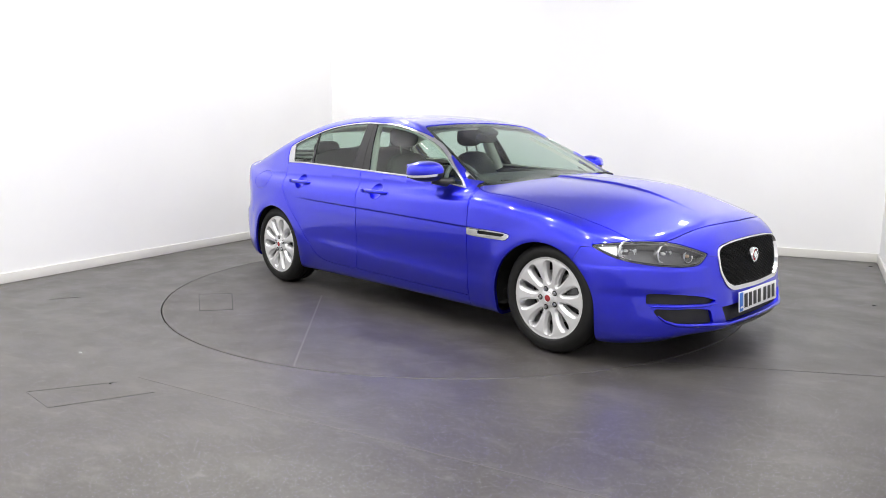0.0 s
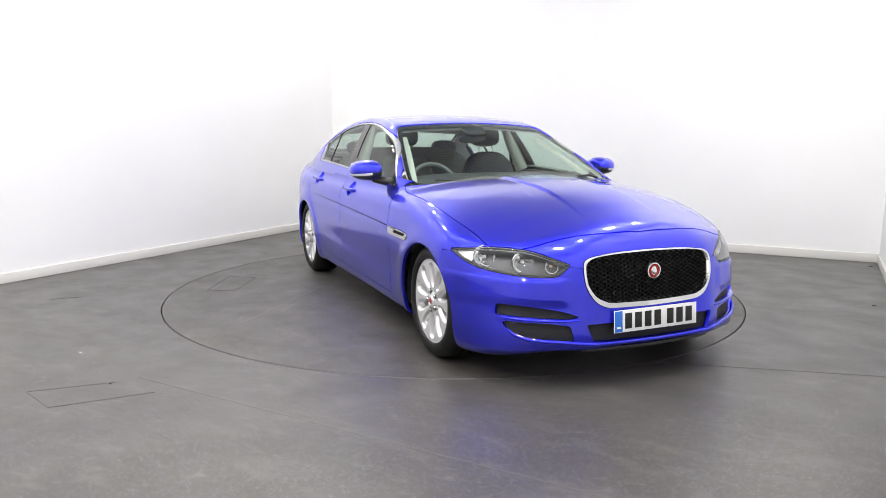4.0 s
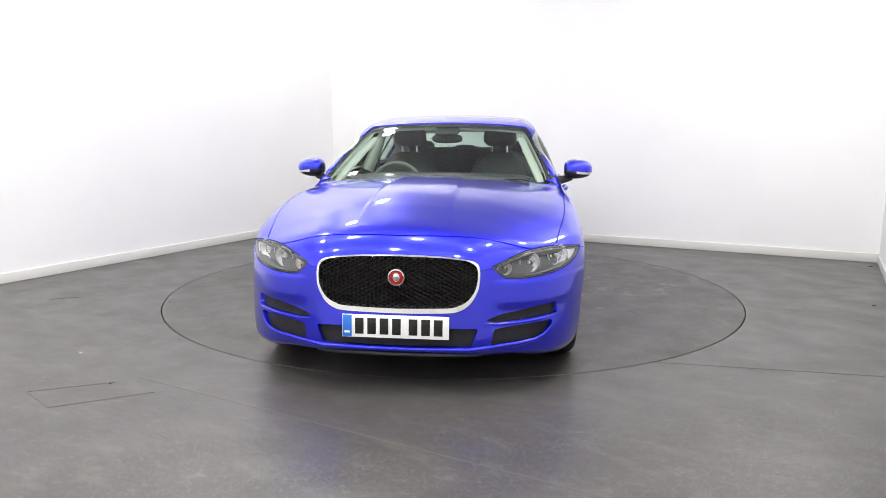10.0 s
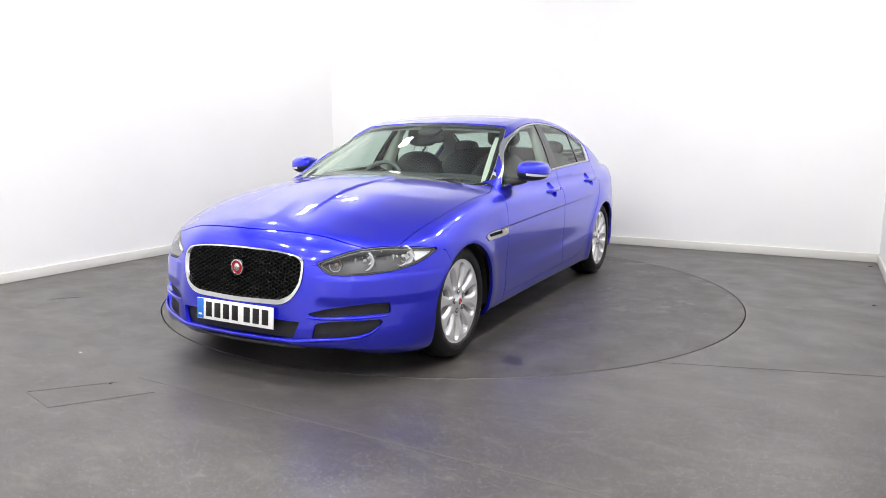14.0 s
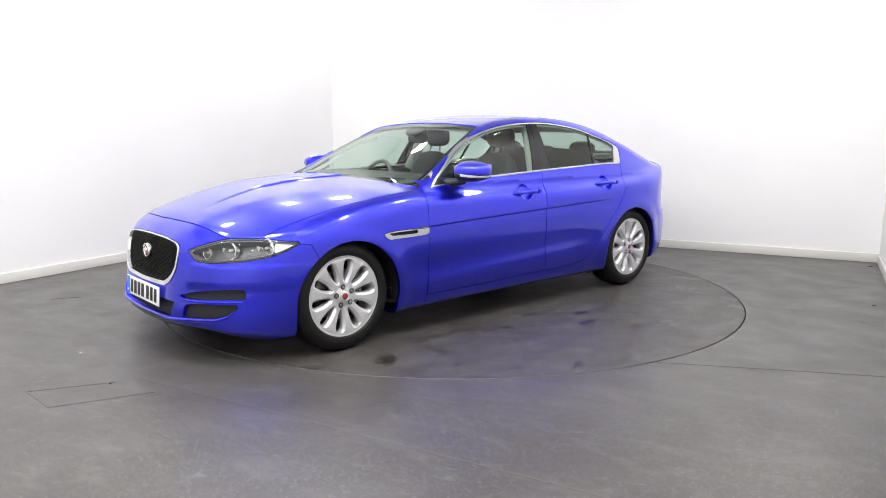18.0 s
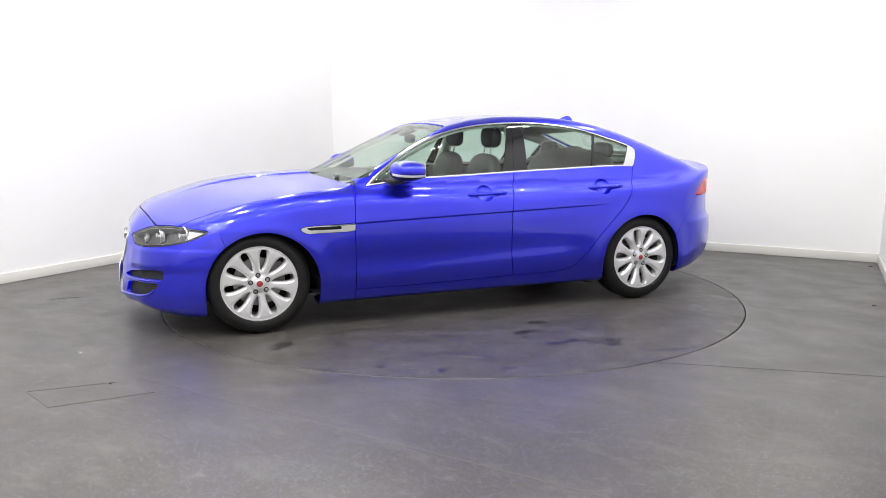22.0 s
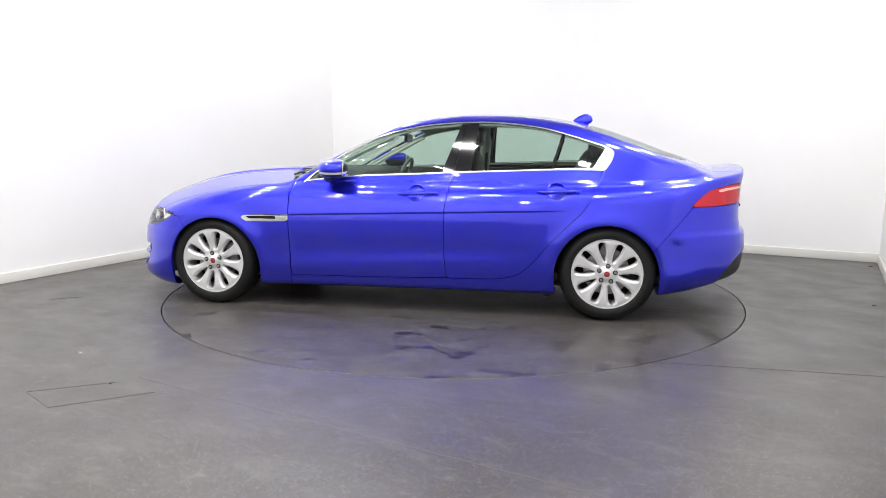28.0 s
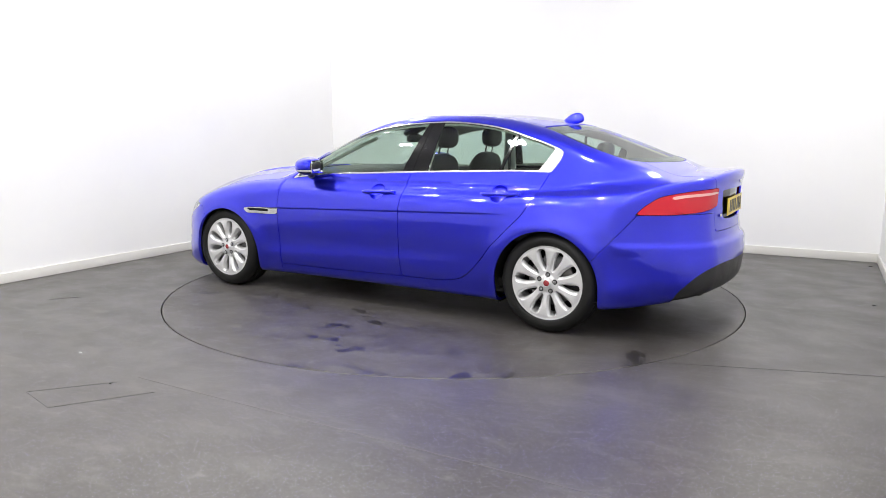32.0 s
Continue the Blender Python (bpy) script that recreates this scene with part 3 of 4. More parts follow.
GRILLE_IN = both(outline([(-.2, .667), (-.2, .667), (0, .668), (.20, .662), (.326, .650), (.371, .632), (.387, .606), (.387, .553), (.376, .511), (.344, .466), (.30, .441), (.24, .428), (0, .423), (-.2, .423), (-.2, .423)], FACE), beyond(0, 2.1))
DUCT_TOP = both(outline([(.772, .423), (.772, .423), (.70, .421), (.60, .409), (.50, .392), (.435, .370), (.435, .364), (.50, .357), (.60, .362), (.70, .368), (.776, .370), (.776, .370)], FACE), beyond(0, 1.9))
DUCT_LOW = both(outline([(.757, .342), (.757, .342), (.65, .338), (.56, .334), (.470, .322), (.470, .322), (.455, .246), (.455, .246), (.57, .246), (.67, .255), (.722, .278)], FACE), beyond(0, 1.9))
INTAKE = both(outline([(-.2, .335), (-.2, .335), (.395, .330), (.395, .330), (.362, .246), (.362, .246), (.2, .238), (-.2, .238), (-.2, .238)], FACE), beyond(0, 1.9))
ARCH_F = both(lambda p: np.hypot(p[:, 0] - 1.612, (p[:, 2] - .30) * np.where(p[:, 2] < .3, .45, 1)) - .348, beyond(1, .3))
ARCH_R = both(lambda p: np.hypot(p[:, 0] + 1.188, (p[:, 2] - .312) * np.where(p[:, 2] < .31, .5, 1)) - .343, beyond(1, .3))
DOOR_F = both(outline([(1.000, .94), (1.022, .83), (1.034, .68), (1.030, .476), (1.026, .262), (1.010, .247), (.95, .246), (.45, .250), (-.109, .262), (-.109, .262), (-.097, .36), (-.090, .45), (-.089, .65), (-.092, .74), (-.112, .859), (-.141, .985), (-.16, 1.05), (-.16, 1.05), (.5, 1.03), (.985, .96)], SIDE), beyond(1, .5))
DOOR_R = both(outline([(-.141, .985), (-.112, .859), (-.092, .74), (-.089, .65), (-.090, .45), (-.097, .36), (-.109, .262), (-.109, .262), (-.338, .264), (-.497, .275), (-.615, .314), (-.731, .425), (-.808, .524), (-.923, .642), (-1.037, .762), (-1.120, .916), (-1.165, 1.02), (-1.19, 1.06), (-1.19, 1.06), (-.16, 1.05), (-.16, 1.05)], SIDE), beyond(1, .5))
VENT = both(outline([(1.388, .662), (1.350, .630), (1.350, .630), (1.15, .631), (1.033, .636), (1.033, .636), (1.031, .684), (1.031, .684), (1.20, .680), (1.335, .675)], SIDE), beyond(1, .6))
VENT_SLOT = both(outline([(1.345, .664), (1.33, .652), (1.33, .652), (1.125, .652), (1.125, .652), (1.12, .670), (1.12, .670), (1.32, .668)], SIDE), beyond(1, .6))
FLAP = both(lambda p: (np.hypot((p[:, 0] + 1.44) / .118, (p[:, 2] - .862) / .074) - 1) * .08, beyond(1, .5))
HANDLES = (0.107, .846), (-.846, .871)
BOWL = both(lambda p: np.min([np.hypot((p[:, 0] - hx) * .92, (p[:, 2] - hz) * 1.05) - .055 for hx, hz in HANDLES], 0), beyond(1, .5))
ROOF = both(outline([(.27, -.2), (.27, -.2), (.26, .2), (.22, .45), (.18, .54), (.0, .552), (-.6, .555), (-.95, .535), (-1.04, .50), (-1.06, .3), (-1.075, -.2), (-1.075, -.2)], PLAN), beyond(2, 1.2))
BOOT = both(outline([(-.2, 1.2), (-.2, 1.2), (.50, 1.2), (.535, 1.06), (.520, 1.01), (.492, .985), (.455, .90), (.445, .80), (.44, .70), (.425, .672), (.38, .665), (-.2, .665), (-.2, .665)], FACE), beyond(0, -1.5, -1))
PLATE_DIP = both(outline([(-.2, .915), (-.2, .915), (.30, .912), (.345, .89), (.33, .80), (.27, .735), (-.2, .73), (-.2, .73)], FACE), beyond(0, -1.9, -1))
BUMPER_F = lambda p: np.maximum(1.865 + .5 * (p[:, 2] - .64) - p[:, 0], p[:, 2] - np.where(p[:, 0] < 1.93, .655, .9))
BUMPER_R = lambda p: np.maximum(p[:, 0] + 1.736 - .86 * (p[:, 2] - .781) * -1, p[:, 2] - .781)
VALANCE = both(outline([(1.22, .15), (1.22, .15), (1.235, .285), (1.335, .365), (1.46, .425), (1.60, .46), (1.8, .475), (2.4, .475), (2.4, .475), (2.4, .1), (2.4, .1)], TAIL_CORNER), beyond(0, -1.6, -1))
NOSE_PANEL = both(lambda p: .606 + .10 * (p[:, 1] - .42) - p[:, 2], lambda p: p[:, 1] - .66, beyond(0, 1.95))
SILL = both(lambda p: p[:, 2] - .245, lambda p: -.33 - p[:, 0], lambda p: p[:, 0] - 1.3)

GAP = .0028


def panel(grid, inside, without, gap=GAP):
    m = grid
    for f in inside:
        m = cut(m, off(f, -gap))
    for f in without:
        m = cut(m, outside(f, gap))
    return m


def build_shell(car):
    grid = shell_grid()
    rear = cut(grid, beyond(0, -.6, -1))
    cab = cut(cut(grid, beyond(0, -2.0)), both(beyond(0, 1.3, -1), beyond(2, .80)))
    front = cut(grid, beyond(0, .9))
    mid = cut(grid, both(beyond(0, -1.85), beyond(0, 1.35, -1)))

    def centre(name, mesh, mat, label="", **k):
        return part(name, skin(mesh, join=True, **k), mat, car, label)

    def sides(name, mesh, mat, label="", parents=None, **k):
        return [part(name, skin(mesh, mirror=m, **k), mat, (parents or (car, car))[m], label) for m in (False, True)]

    centre("bonnet", panel(front, [HOOD], [HEADLIGHT]), PAINT)
    sides("cowl", panel(front, [COWL], [SCREEN]), RUBBER, "black plastic cowl end beside the windscreen", lift=-.006)
    nose = panel(front, [], [HOOD, HEADLIGHT, GRILLE, ARCH_F], GAP)
    centre("nose_panel", panel(nose, [NOSE_PANEL, BUMPER_F], [], .0012), PAINT)
    centre("front_bumper", panel(nose, [BUMPER_F], [NOSE_PANEL, DUCT_TOP, DUCT_LOW, INTAKE], .0012), PAINT, depth=.022)
    wing = panel(front, [beyond(0, 1.03)], [HOOD, COWL, SCREEN, HEADLIGHT, ARCH_F, BUMPER_F, DOOR_F, VENT], .0018)
    sides("front_wing", cut(wing, both(beyond(2, .1), beyond(1, .45))), PAINT, depth=.022)
    doors = sides("front_door", panel(mid, [DOOR_F], [DLO, BOWL]), PAINT)
    rears = sides("rear_door", panel(mid, [DOOR_R], [DLO, BOWL, ARCH_R]), PAINT)
    frame_side = panel(grid, [beyond(0, 1.03, -1)], [DOOR_F, DOOR_R, DLO, SCREEN, REAR_SCREEN, COWL, HOOD, ROOF, BOOT, BUMPER_R, TAILLIGHT, ARCH_R], .0018)
    frame_side = cut(frame_side, beyond(2, .1))
    upper = cut(frame_side, outside(SILL, .0005))
    part("body_side", skin(upper, depth=.02), PAINT, car)
    part("body_side", skin(cut(upper, outside(FLAP, .0015)), depth=.02, mirror=True), PAINT, car)
    part("fuel_flap", skin(cut(upper, off(FLAP, -.0015)), mirror=True), PAINT, car, "round blue fuel flap")
    sides("sill", cut(frame_side, off(SILL, -.0005)), PAINT)
    centre("roof", panel(cab, [ROOF], [SCREEN, REAR_SCREEN], .0018), PAINT)
    centre("boot_lid", panel(rear, [BOOT], [REAR_SCREEN, TAILLIGHT, PLATE_DIP], .002), PAINT)
    centre("plate_recess", panel(rear, [PLATE_DIP], [], 0), GLOSS_BLACK, "dark recess for the rear plate", lift=-.025)
    tail_end = panel(rear, [BUMPER_R], [BOOT, TAILLIGHT, ARCH_R], .0018)
    centre("rear_bumper", panel(tail_end, [], [VALANCE], .001), PAINT, depth=.02)
    centre("rear_valance", panel(tail_end, [VALANCE], [], .001), BLACK, "black plastic lower rear bumper", lift=-.006)

    # glass and trims
    centre("windscreen", panel(cab, [SCREEN], [], .003), SCREEN_GLASS, "clear faintly green windscreen", lift=-.003, depth=.004)
    rim = cut(panel(cab, [SCREEN], [], .0025), outside(SCREEN, -.026))
    centre("windscreen_border", rim, GLOSS_BLACK, "black border round the windscreen", lift=-.007, depth=.001)
    centre("rear_window", panel(rear, [REAR_SCREEN], [], .003), SIDE_GLASS, "tinted rear window", lift=-.003, depth=.004)
    rim = cut(panel(rear, [REAR_SCREEN], [], .0025), outside(REAR_SCREEN, -.03))
    centre("rear_window_border", rim, GLOSS_BLACK, "black border round the rear window", lift=-.007, depth=.001)
    trim = cut(panel(cab, [DLO], [], .001), outside(PANES, .0))
    sides("window_surround", trim, SATIN, "bright silver window surround", lift=-.003)
    pane = panel(cab, [PANES], [], .0005)
    sides("door_window", panel(pane, [FRONT_PANE], [], .0), SIDE_GLASS, "tinted door window", doors, lift=-.013, depth=.004)
    sides("door_window", panel(pane, [REAR_PANE], [lambda p: DIVIDER(p) - .011], .0), SIDE_GLASS, "tinted door window", rears, lift=-.013, depth=.004)
    sides("quarter_window", panel(pane, [lambda p: DIVIDER(p) + .011], [], .0), SIDE_GLASS, "small tinted rear quarter window", rears, lift=-.013, depth=.004)
    sides("window_divider", panel(pane, [lambda p: abs(DIVIDER(p)) - .011], [], 0), GLOSS_BLACK, "gloss black window divider", rears, lift=-.009)
    split = lambda p: p[:, 0] + .141 + .20 * (p[:, 2] - .985)
    sides("pillar_trim", panel(pane, [lambda p: -split(p)], [FRONT_PANE], .0015), GLOSS_BLACK, "gloss black pillar trim", doors, lift=-.009)
    sides("pillar_trim", panel(pane, [split], [REAR_PANE], .0015), GLOSS_BLACK, "gloss black pillar trim", rears, lift=-.009)
    sides("wing_vent", panel(front, [VENT], [VENT_SLOT], .001), SATIN, "chrome vent behind the front wheel", lift=.004)
    sides("vent_slot", panel(front, [VENT_SLOT], [], 0), DARK, "dark slot of the vent", lift=-.012)

    # near-black sheet that puts shade into the gaps and openings, and the cabin lining
    shell_in = panel(grid, [], [DLO, SCREEN, REAR_SCREEN, HEADLIGHT, off(ARCH_F, .012), off(ARCH_R, .012), PLATE_DIP], .0)
    shell_in = cut(shell_in, lambda p: p[:, 2] - .99)
    centre("gap_shade_shell", shell_in, DARK, "near-black sheet standing in for shade in the panel gaps", lift=-.030, depth=.001)
    lining = panel(cab, [beyond(2, .95)], [off(DLO, -.012), off(SCREEN, -.020), off(REAR_SCREEN, -.02)], .0)
    lining = cut(lining, beyond(0, 1.0, -1))
    post = cut(panel(cab, [off(SCREEN, -.022)], []), both(lambda p: .700 - .516 * (p[:, 2] - .955) - p[:, 1], beyond(2, .98)))
    sides("front_pillar_cover", cut(post, lambda p: p[:, 2] - 1.275), LINING, "pale cream front pillar cover", lift=-.055, depth=.02)
    centre("headlining", lining, LINING, "pale headlining and pillar covers", lift=-.022, depth=.012)

    # lamps
    lens = panel(front, [HEADLIGHT], [], .003)
    heads = sides("headlight", lens, LENS, "clear headlight with chrome reflectors", lift=-.001, depth=.004)
    housing = panel(front, [off(HEADLIGHT, .004)], [], 0)
    sides("lamp_housing", housing, LAMP_GREY, "dark grey lamp housing", heads, lift=-.065, depth=.001)
    ring = cut(panel(front, [HEADLIGHT], [], .0012), outside(HEADLIGHT, -.0030))
    sides("lamp_seal", ring, GREY, "", heads, lift=-.002, depth=.012)
    wall = cut(panel(front, [HEADLIGHT], [], .009), outside(HEADLIGHT, -.013))
    sides("lamp_wall", wall, LAMP_GREY, "dark inner wall of the lamp", heads, lift=-.006, depth=.058)
    outer = lambda p: -1.235 + .9 * (.650 - p[:, 2]) - (p[:, 1] - p[:, 0])
    sides("lamp_fin", panel(front, [off(HEADLIGHT, -.010), outer], [], 0), REFLECTOR, "pale outer reflector", heads, lift=-.016, depth=.004)
    tails = sides("tail_light", panel(rear, [TAILLIGHT], [], .002), RED_LENS, "red wraparound tail light", lift=.001)
    strip = both(outline([(1.18, .884), (1.30, .898), (1.66, .908), (1.66, .896), (1.34, .883), (1.20, .872)], TAIL_CORNER), beyond(1, .42), beyond(0, -1.5, -1))
    sides("light_strip", panel(rear, [strip], [], 0), RED_LIGHT, "pale strip in the tail light", tails, lift=.0025)

    # grille
    surround = cut(panel(front, [GRILLE], [], .0005), outside(GRILLE_IN, 0))
    centre("grille_surround", surround, CHROME, "chrome grille surround", lift=.006, depth=.03)
    for f, tag in ((DUCT_TOP, "dark upper duct"), (DUCT_LOW, "dark lower duct")):
        sides("air_duct", panel(front, [off(f, .004)], [], 0), DUCT_BLACK, tag, lift=-.022, depth=.001)
    centre("lower_intake", panel(front, [off(INTAKE, .004)], [], 0), DUCT_BLACK, "black lower intake", lift=-.026, depth=.001)
    return doors, rears, heads


def nose_x(y, z):
    """Where the nose stands at a place across and up."""
    return float(nose(np.array([z]))[0]) + .026 * math.exp(-((abs(y) - .38) / .14) ** 2) - .33 * y * y - 2 * max(abs(y) - .6, 0) ** 2


def build_grille(car):
    """The honeycomb of the grille, its badge, the plate, and the lip under the nose."""
    points, faces = [], []
    w, h, bar, inner = .0270, .0205, .0010, GRILLE_IN

    def strut(a, b):
        d = Vector((b[0] - a[0], b[1] - a[1], 0)).normalized()
        s = Vector((-d.y, d.x, 0)) * bar
        k = len(points)
        for p, q in ((a, 0), (b, 0)):
            for side in (-1, 1):
                y, z = p[0] + s.x * side, p[1] + s.y * side
                x = nose_x(y, z)
                points.extend([(x - .012, y, z), (x - .030, y, z)])
        faces.extend([(k, k + 4, k + 6, k + 2), (k, k + 1, k + 5, k + 4), (k + 2, k + 6, k + 7, k + 3)])
    for col in range(-19, 20):
        for row in range(-7, 8):
            y, z = col * w * .75, .542 + (row + .5 * (col % 2)) * h
            if inner(np.array([[2.4, abs(y), z]]))[0] > -.002:
                continue
            t = [(y - w / 2, z), (y - w * .25, z + h * .5), (y + w * .25, z + h * .5), (y + w / 2, z), (y + w * .25, z - h * .5), (y - w * .25, z - h * .5)]
            for i in range(6):
                strut(t[i], t[(i + 1) % 6])
    part("grille_mesh", (points, faces, None), GRILLE_BLACK, car, "black honeycomb grille")
    bx = nose_x(0, .572)
    badge = part("badge", lathe([(.0, .016), (.024, .015), (.033, .012), (.0335, .011)], 32, "x", (bx - .008, 0, .572)), BADGE_RED, car, "round red badge on the grille")
    part("badge_ring", lathe([(.0325, .011), (.035, .018), (.041, .017), (.0435, .008), (.0435, -.012)], 32, "x", (bx - .008, 0, .572)), CHROME, badge, "chrome ring")
    part("badge_relief", blob((.006, .017, .022), (bx + .008, 0, .573), 2.0, 10, 12), CHROME, badge, "silver relief")
    lip = [(nose_x(y, .2) - .018 - .02 * (abs(y) / .4) ** 4, y, .196) for y in np.linspace(-.40, .40, 25)]
    for s in (1, -1):
        chin = [(nose_x(y, z) + .001, y * s, z) for y, z in ((.0, .228), (.18, .228), (.36, .230), (.43, .236), (.52, .243), (.60, .248), (.665, .256), (.71, .275), (.738, .305))]
        part("chin_blade", tube(chin, [.011] * 7 + [.008, .004], 10), PAINT, car, "blue chin edge")
        blade = [(nose_x(y, z) + .001, y * s, z) for y, z in ((.43, .352), (.50, .347), (.58, .348), (.66, .352), (.72, .355), (.765, .357))]
        part("duct_blade", tube(blade, [.003, .007, .008, .008, .007, .004], 10), PAINT, car, "blue blade between the ducts")
    part("splitter", tube(lip, .010, 8), BLACK, car, "black splitter under the nose")


def build_plate(car, x, y0, z, face_mat, forward, tilt):
    plate = part("number_plate", block(.006, .52, .111, .0025), face_mat, car, "reflective registration plate with dark bars")
    plate.matrix_basis = pose(x, y0, z, 0, tilt, 0 if forward else 180)
    if forward:
        part("blue_band", block(.002, .045, .105, .0006, (.0035, -.235, 0)), PLATE_BLUE, plate, "blue band with pale marks")
        part("band_mark", block(.001, .026, .010, 0, (.0047, -.235, -.030)), PLATE_WHITE, plate)
    left = -.196
    for i in range(7):
        wide = .042
        part("bar", block(.0014, wide, .078, .0005, (.0036, left + wide / 2, 0)), PLATE_BLACK, plate, "black bar")
        left += .0605 + (.020 if i == 3 else 0)
    return plate


# ---- wheels ----
def spoke_face():
    """The ten-spoke face of a wheel, outward along +y, seen on its own axes x, z."""
    rs, n = np.linspace(.020, .222, 52), 400
    a = np.arange(n) * 2 * math.pi / n
    pts = np.stack([rs[:, None] * np.cos(a), 0 * rs[:, None] + 0 * a, rs[:, None] * np.sin(a)], -1).reshape(-1, 3)
    k = np.arange(len(rs) - 1)[:, None] * n + np.arange(n)[None]
    k2 = np.arange(len(rs) - 1)[:, None] * n + (np.arange(n)[None] + 1) % n
    quads = np.stack([k, k + n, k2 + n, k2], -1).reshape(-1, 4)
    wide = curve([(.070, -.02), (.081, .0), (.10, .0085), (.125, .0150), (.15, .0195), (.175, .0215), (.192, .0205), (.203, .0165), (.2085, .010), (.2110, .0), (.216, -.03)])

    def leaf(p):
        r, t = np.hypot(p[:, 0], p[:, 2]), np.arctan2(p[:, 2], p[:, 0])
        lean = .10 * (r - .14) / .1
        u = (t + lean * 0 + math.pi / 10) % (math.pi / 5) - math.pi / 10
        return (abs(u) * r - wide(r)) * .8
    m = cut((pts, quads), outside(leaf, 0))
    p, faces = m
    r = np.hypot(p[:, 0], p[:, 2])
    t = np.arctan2(p[:, 2], p[:, 0])
    u = (t + math.pi / 10) % (math.pi / 5) - math.pi / 10
    dome = curve([(.0, .006), (.035, .004), (.06, -.004), (.10, -.002), (.15, .004), (.20, .006), (.222, .004)])
    edge = np.clip(leaf(p) / .011, 0, 1)
    p = p.copy()
    p[:, 1] = dome(r) - .015 * (1 - edge) ** 1.2 * step(.065, .09, r) * step(.221, .212, r)
    edges = {}
    for f in faces:
        for i, j in zip(f, f[1:] + f[:1]):
            if (j, i) in edges:
                del edges[(j, i)]
            else:
                edges[(i, j)] = 1
    pts, out, deep = [tuple(q) for q in p], list(faces), {}
    for i, j in edges:
        if r[i] > .221 or r[i] < .021:
            continue
        for k in (i, j):
            if k not in deep:
                deep[k] = len(pts)
                pts.append(tuple(p[k] * [.985, 1, .985] + [0, -.030, 0]))
        out.append([i, deep[i], deep[j], j])
    return pts, [f[::-1] for f in out], None


def build_wheel(car, x, side, spin):
    """One road wheel: alloy rim with face, tyre, brake, nuts and cap. side: 1 left, -1 right."""
    flip = pose(x, .876 * side, HUB_Z, 0, 0, 0 if side > 0 else 180) @ pose(0, 0, 0, 0, spin, 0) @ Matrix.Scale(1.022, 4)
    wheel = part("wheel", WHEEL_FACE, ALLOY, car, "silver ten-spoke alloy wheel")
    wheel.matrix_basis = flip
    part("rim", lathe([(.222, .004), (.229, .006), (.2335, .005), (.236, -.001), (.226, -.008), (.212, -.030), (.205, -.10), (.212, -.19)], 96), ALLOY, wheel)
    part("tyre", lathe([(.231, .004), (.238, .016), (.252, .020), (.270, .020), (.288, .012), (.301, .0), (.309, -.012), (.3135, -.024), (.3165, -.042), (.3170, -.046), (.3115, -.047), (.3115, -.055), (.3175, -.056),
                        (.3180, -.094), (.312, -.095), (.312, -.105), (.3180, -.106), (.3175, -.15), (.312, -.151), (.312, -.159), (.3165, -.16), (.309, -.19), (.29, -.212), (.25, -.215), (.22, -.20)], 120), RUBBER, wheel, "black road tyre")
    part("brake_disc", lathe([(.0, -.055), (.07, -.055), (.075, -.075), (.150, -.075), (.152, -.090), (.0, -.092)], 64), STEEL, wheel, "grey steel brake disc")
    # Flat near-black disc closing the wheel, in place of the shade inside it.
    part("wheel_shade_disc", lathe([(.0, -.13), (.205, -.13)], 48), DARK, wheel)
    part("caliper", block(.075, .06, .15, .012, (-.125, -.085, .03)), GREY, wheel)
    for i in range(5):
        a = math.radians(90 + 72 * i)
        nut = (.054 * math.cos(a), .0, .054 * math.sin(a))
        # A flat near-black ring stands in for the shade of the nut's recess.
        part("nut_shade_ring", lathe([(.009, .0035), (.0155, .0032)], 20, "y", nut), DARK, wheel, "flat dark ring for the shade round the nut")
        part("wheel_nut", lathe([(0, .011), (.007, .011), (.0105, .007), (.0108, -.012)], 6, "y", nut), NUT_STEEL, wheel, "grey steel wheel nut")
    part("centre_cap", lathe([(0, .013), (.015, .0125), (.019, .010)], 32), CAP_RED, wheel, "red centre cap")
    part("cap_ring", lathe([(.0185, .0100), (.021, .0125), (.030, .009), (.033, .0)], 32), ALLOY, wheel)


def build_wheel_wells(car):
    """Dark liners over the wheels, and the flat underside."""
    for x, z, r in ((1.60, .30, .362), (-1.188, .312, .371)):
        for side in (1, -1):
            points, faces = [], []
            for i in range(41):
                a = math.radians(-35 + 250 * i / 40)
                for y in (.885, .60):
                    points.append((x + r * math.cos(a), (y - (.012 if y > .8 else 0)) * side, max(z + r * math.sin(a), .235)))
                points.append((x, .58 * side, z))
            for i in range(40):
                k = 3 * i
                faces += [(k, k + 1, k + 4, k + 3), (k + 1, k + 2, k + 4)]
            part("wheel_liner", (points, faces, None), DARK, car, "dark wheel arch liner")
    part("underside", block(3.3, 1.20, .10, .03, (.10, 0, .22)), DARK, car, "dark underside")
    part("underside", block(1.0, .9, .06, .02, (1.85, 0, .21)), DARK, car, "dark underside")
    part("underside", block(.9, .9, .10, .03, (-1.6, 0, .30)), DARK, car, "dark underside")
    part("floor_pan", block(2.9, 1.62, .06, .02, (-.2, 0, .28)), DARK, car)


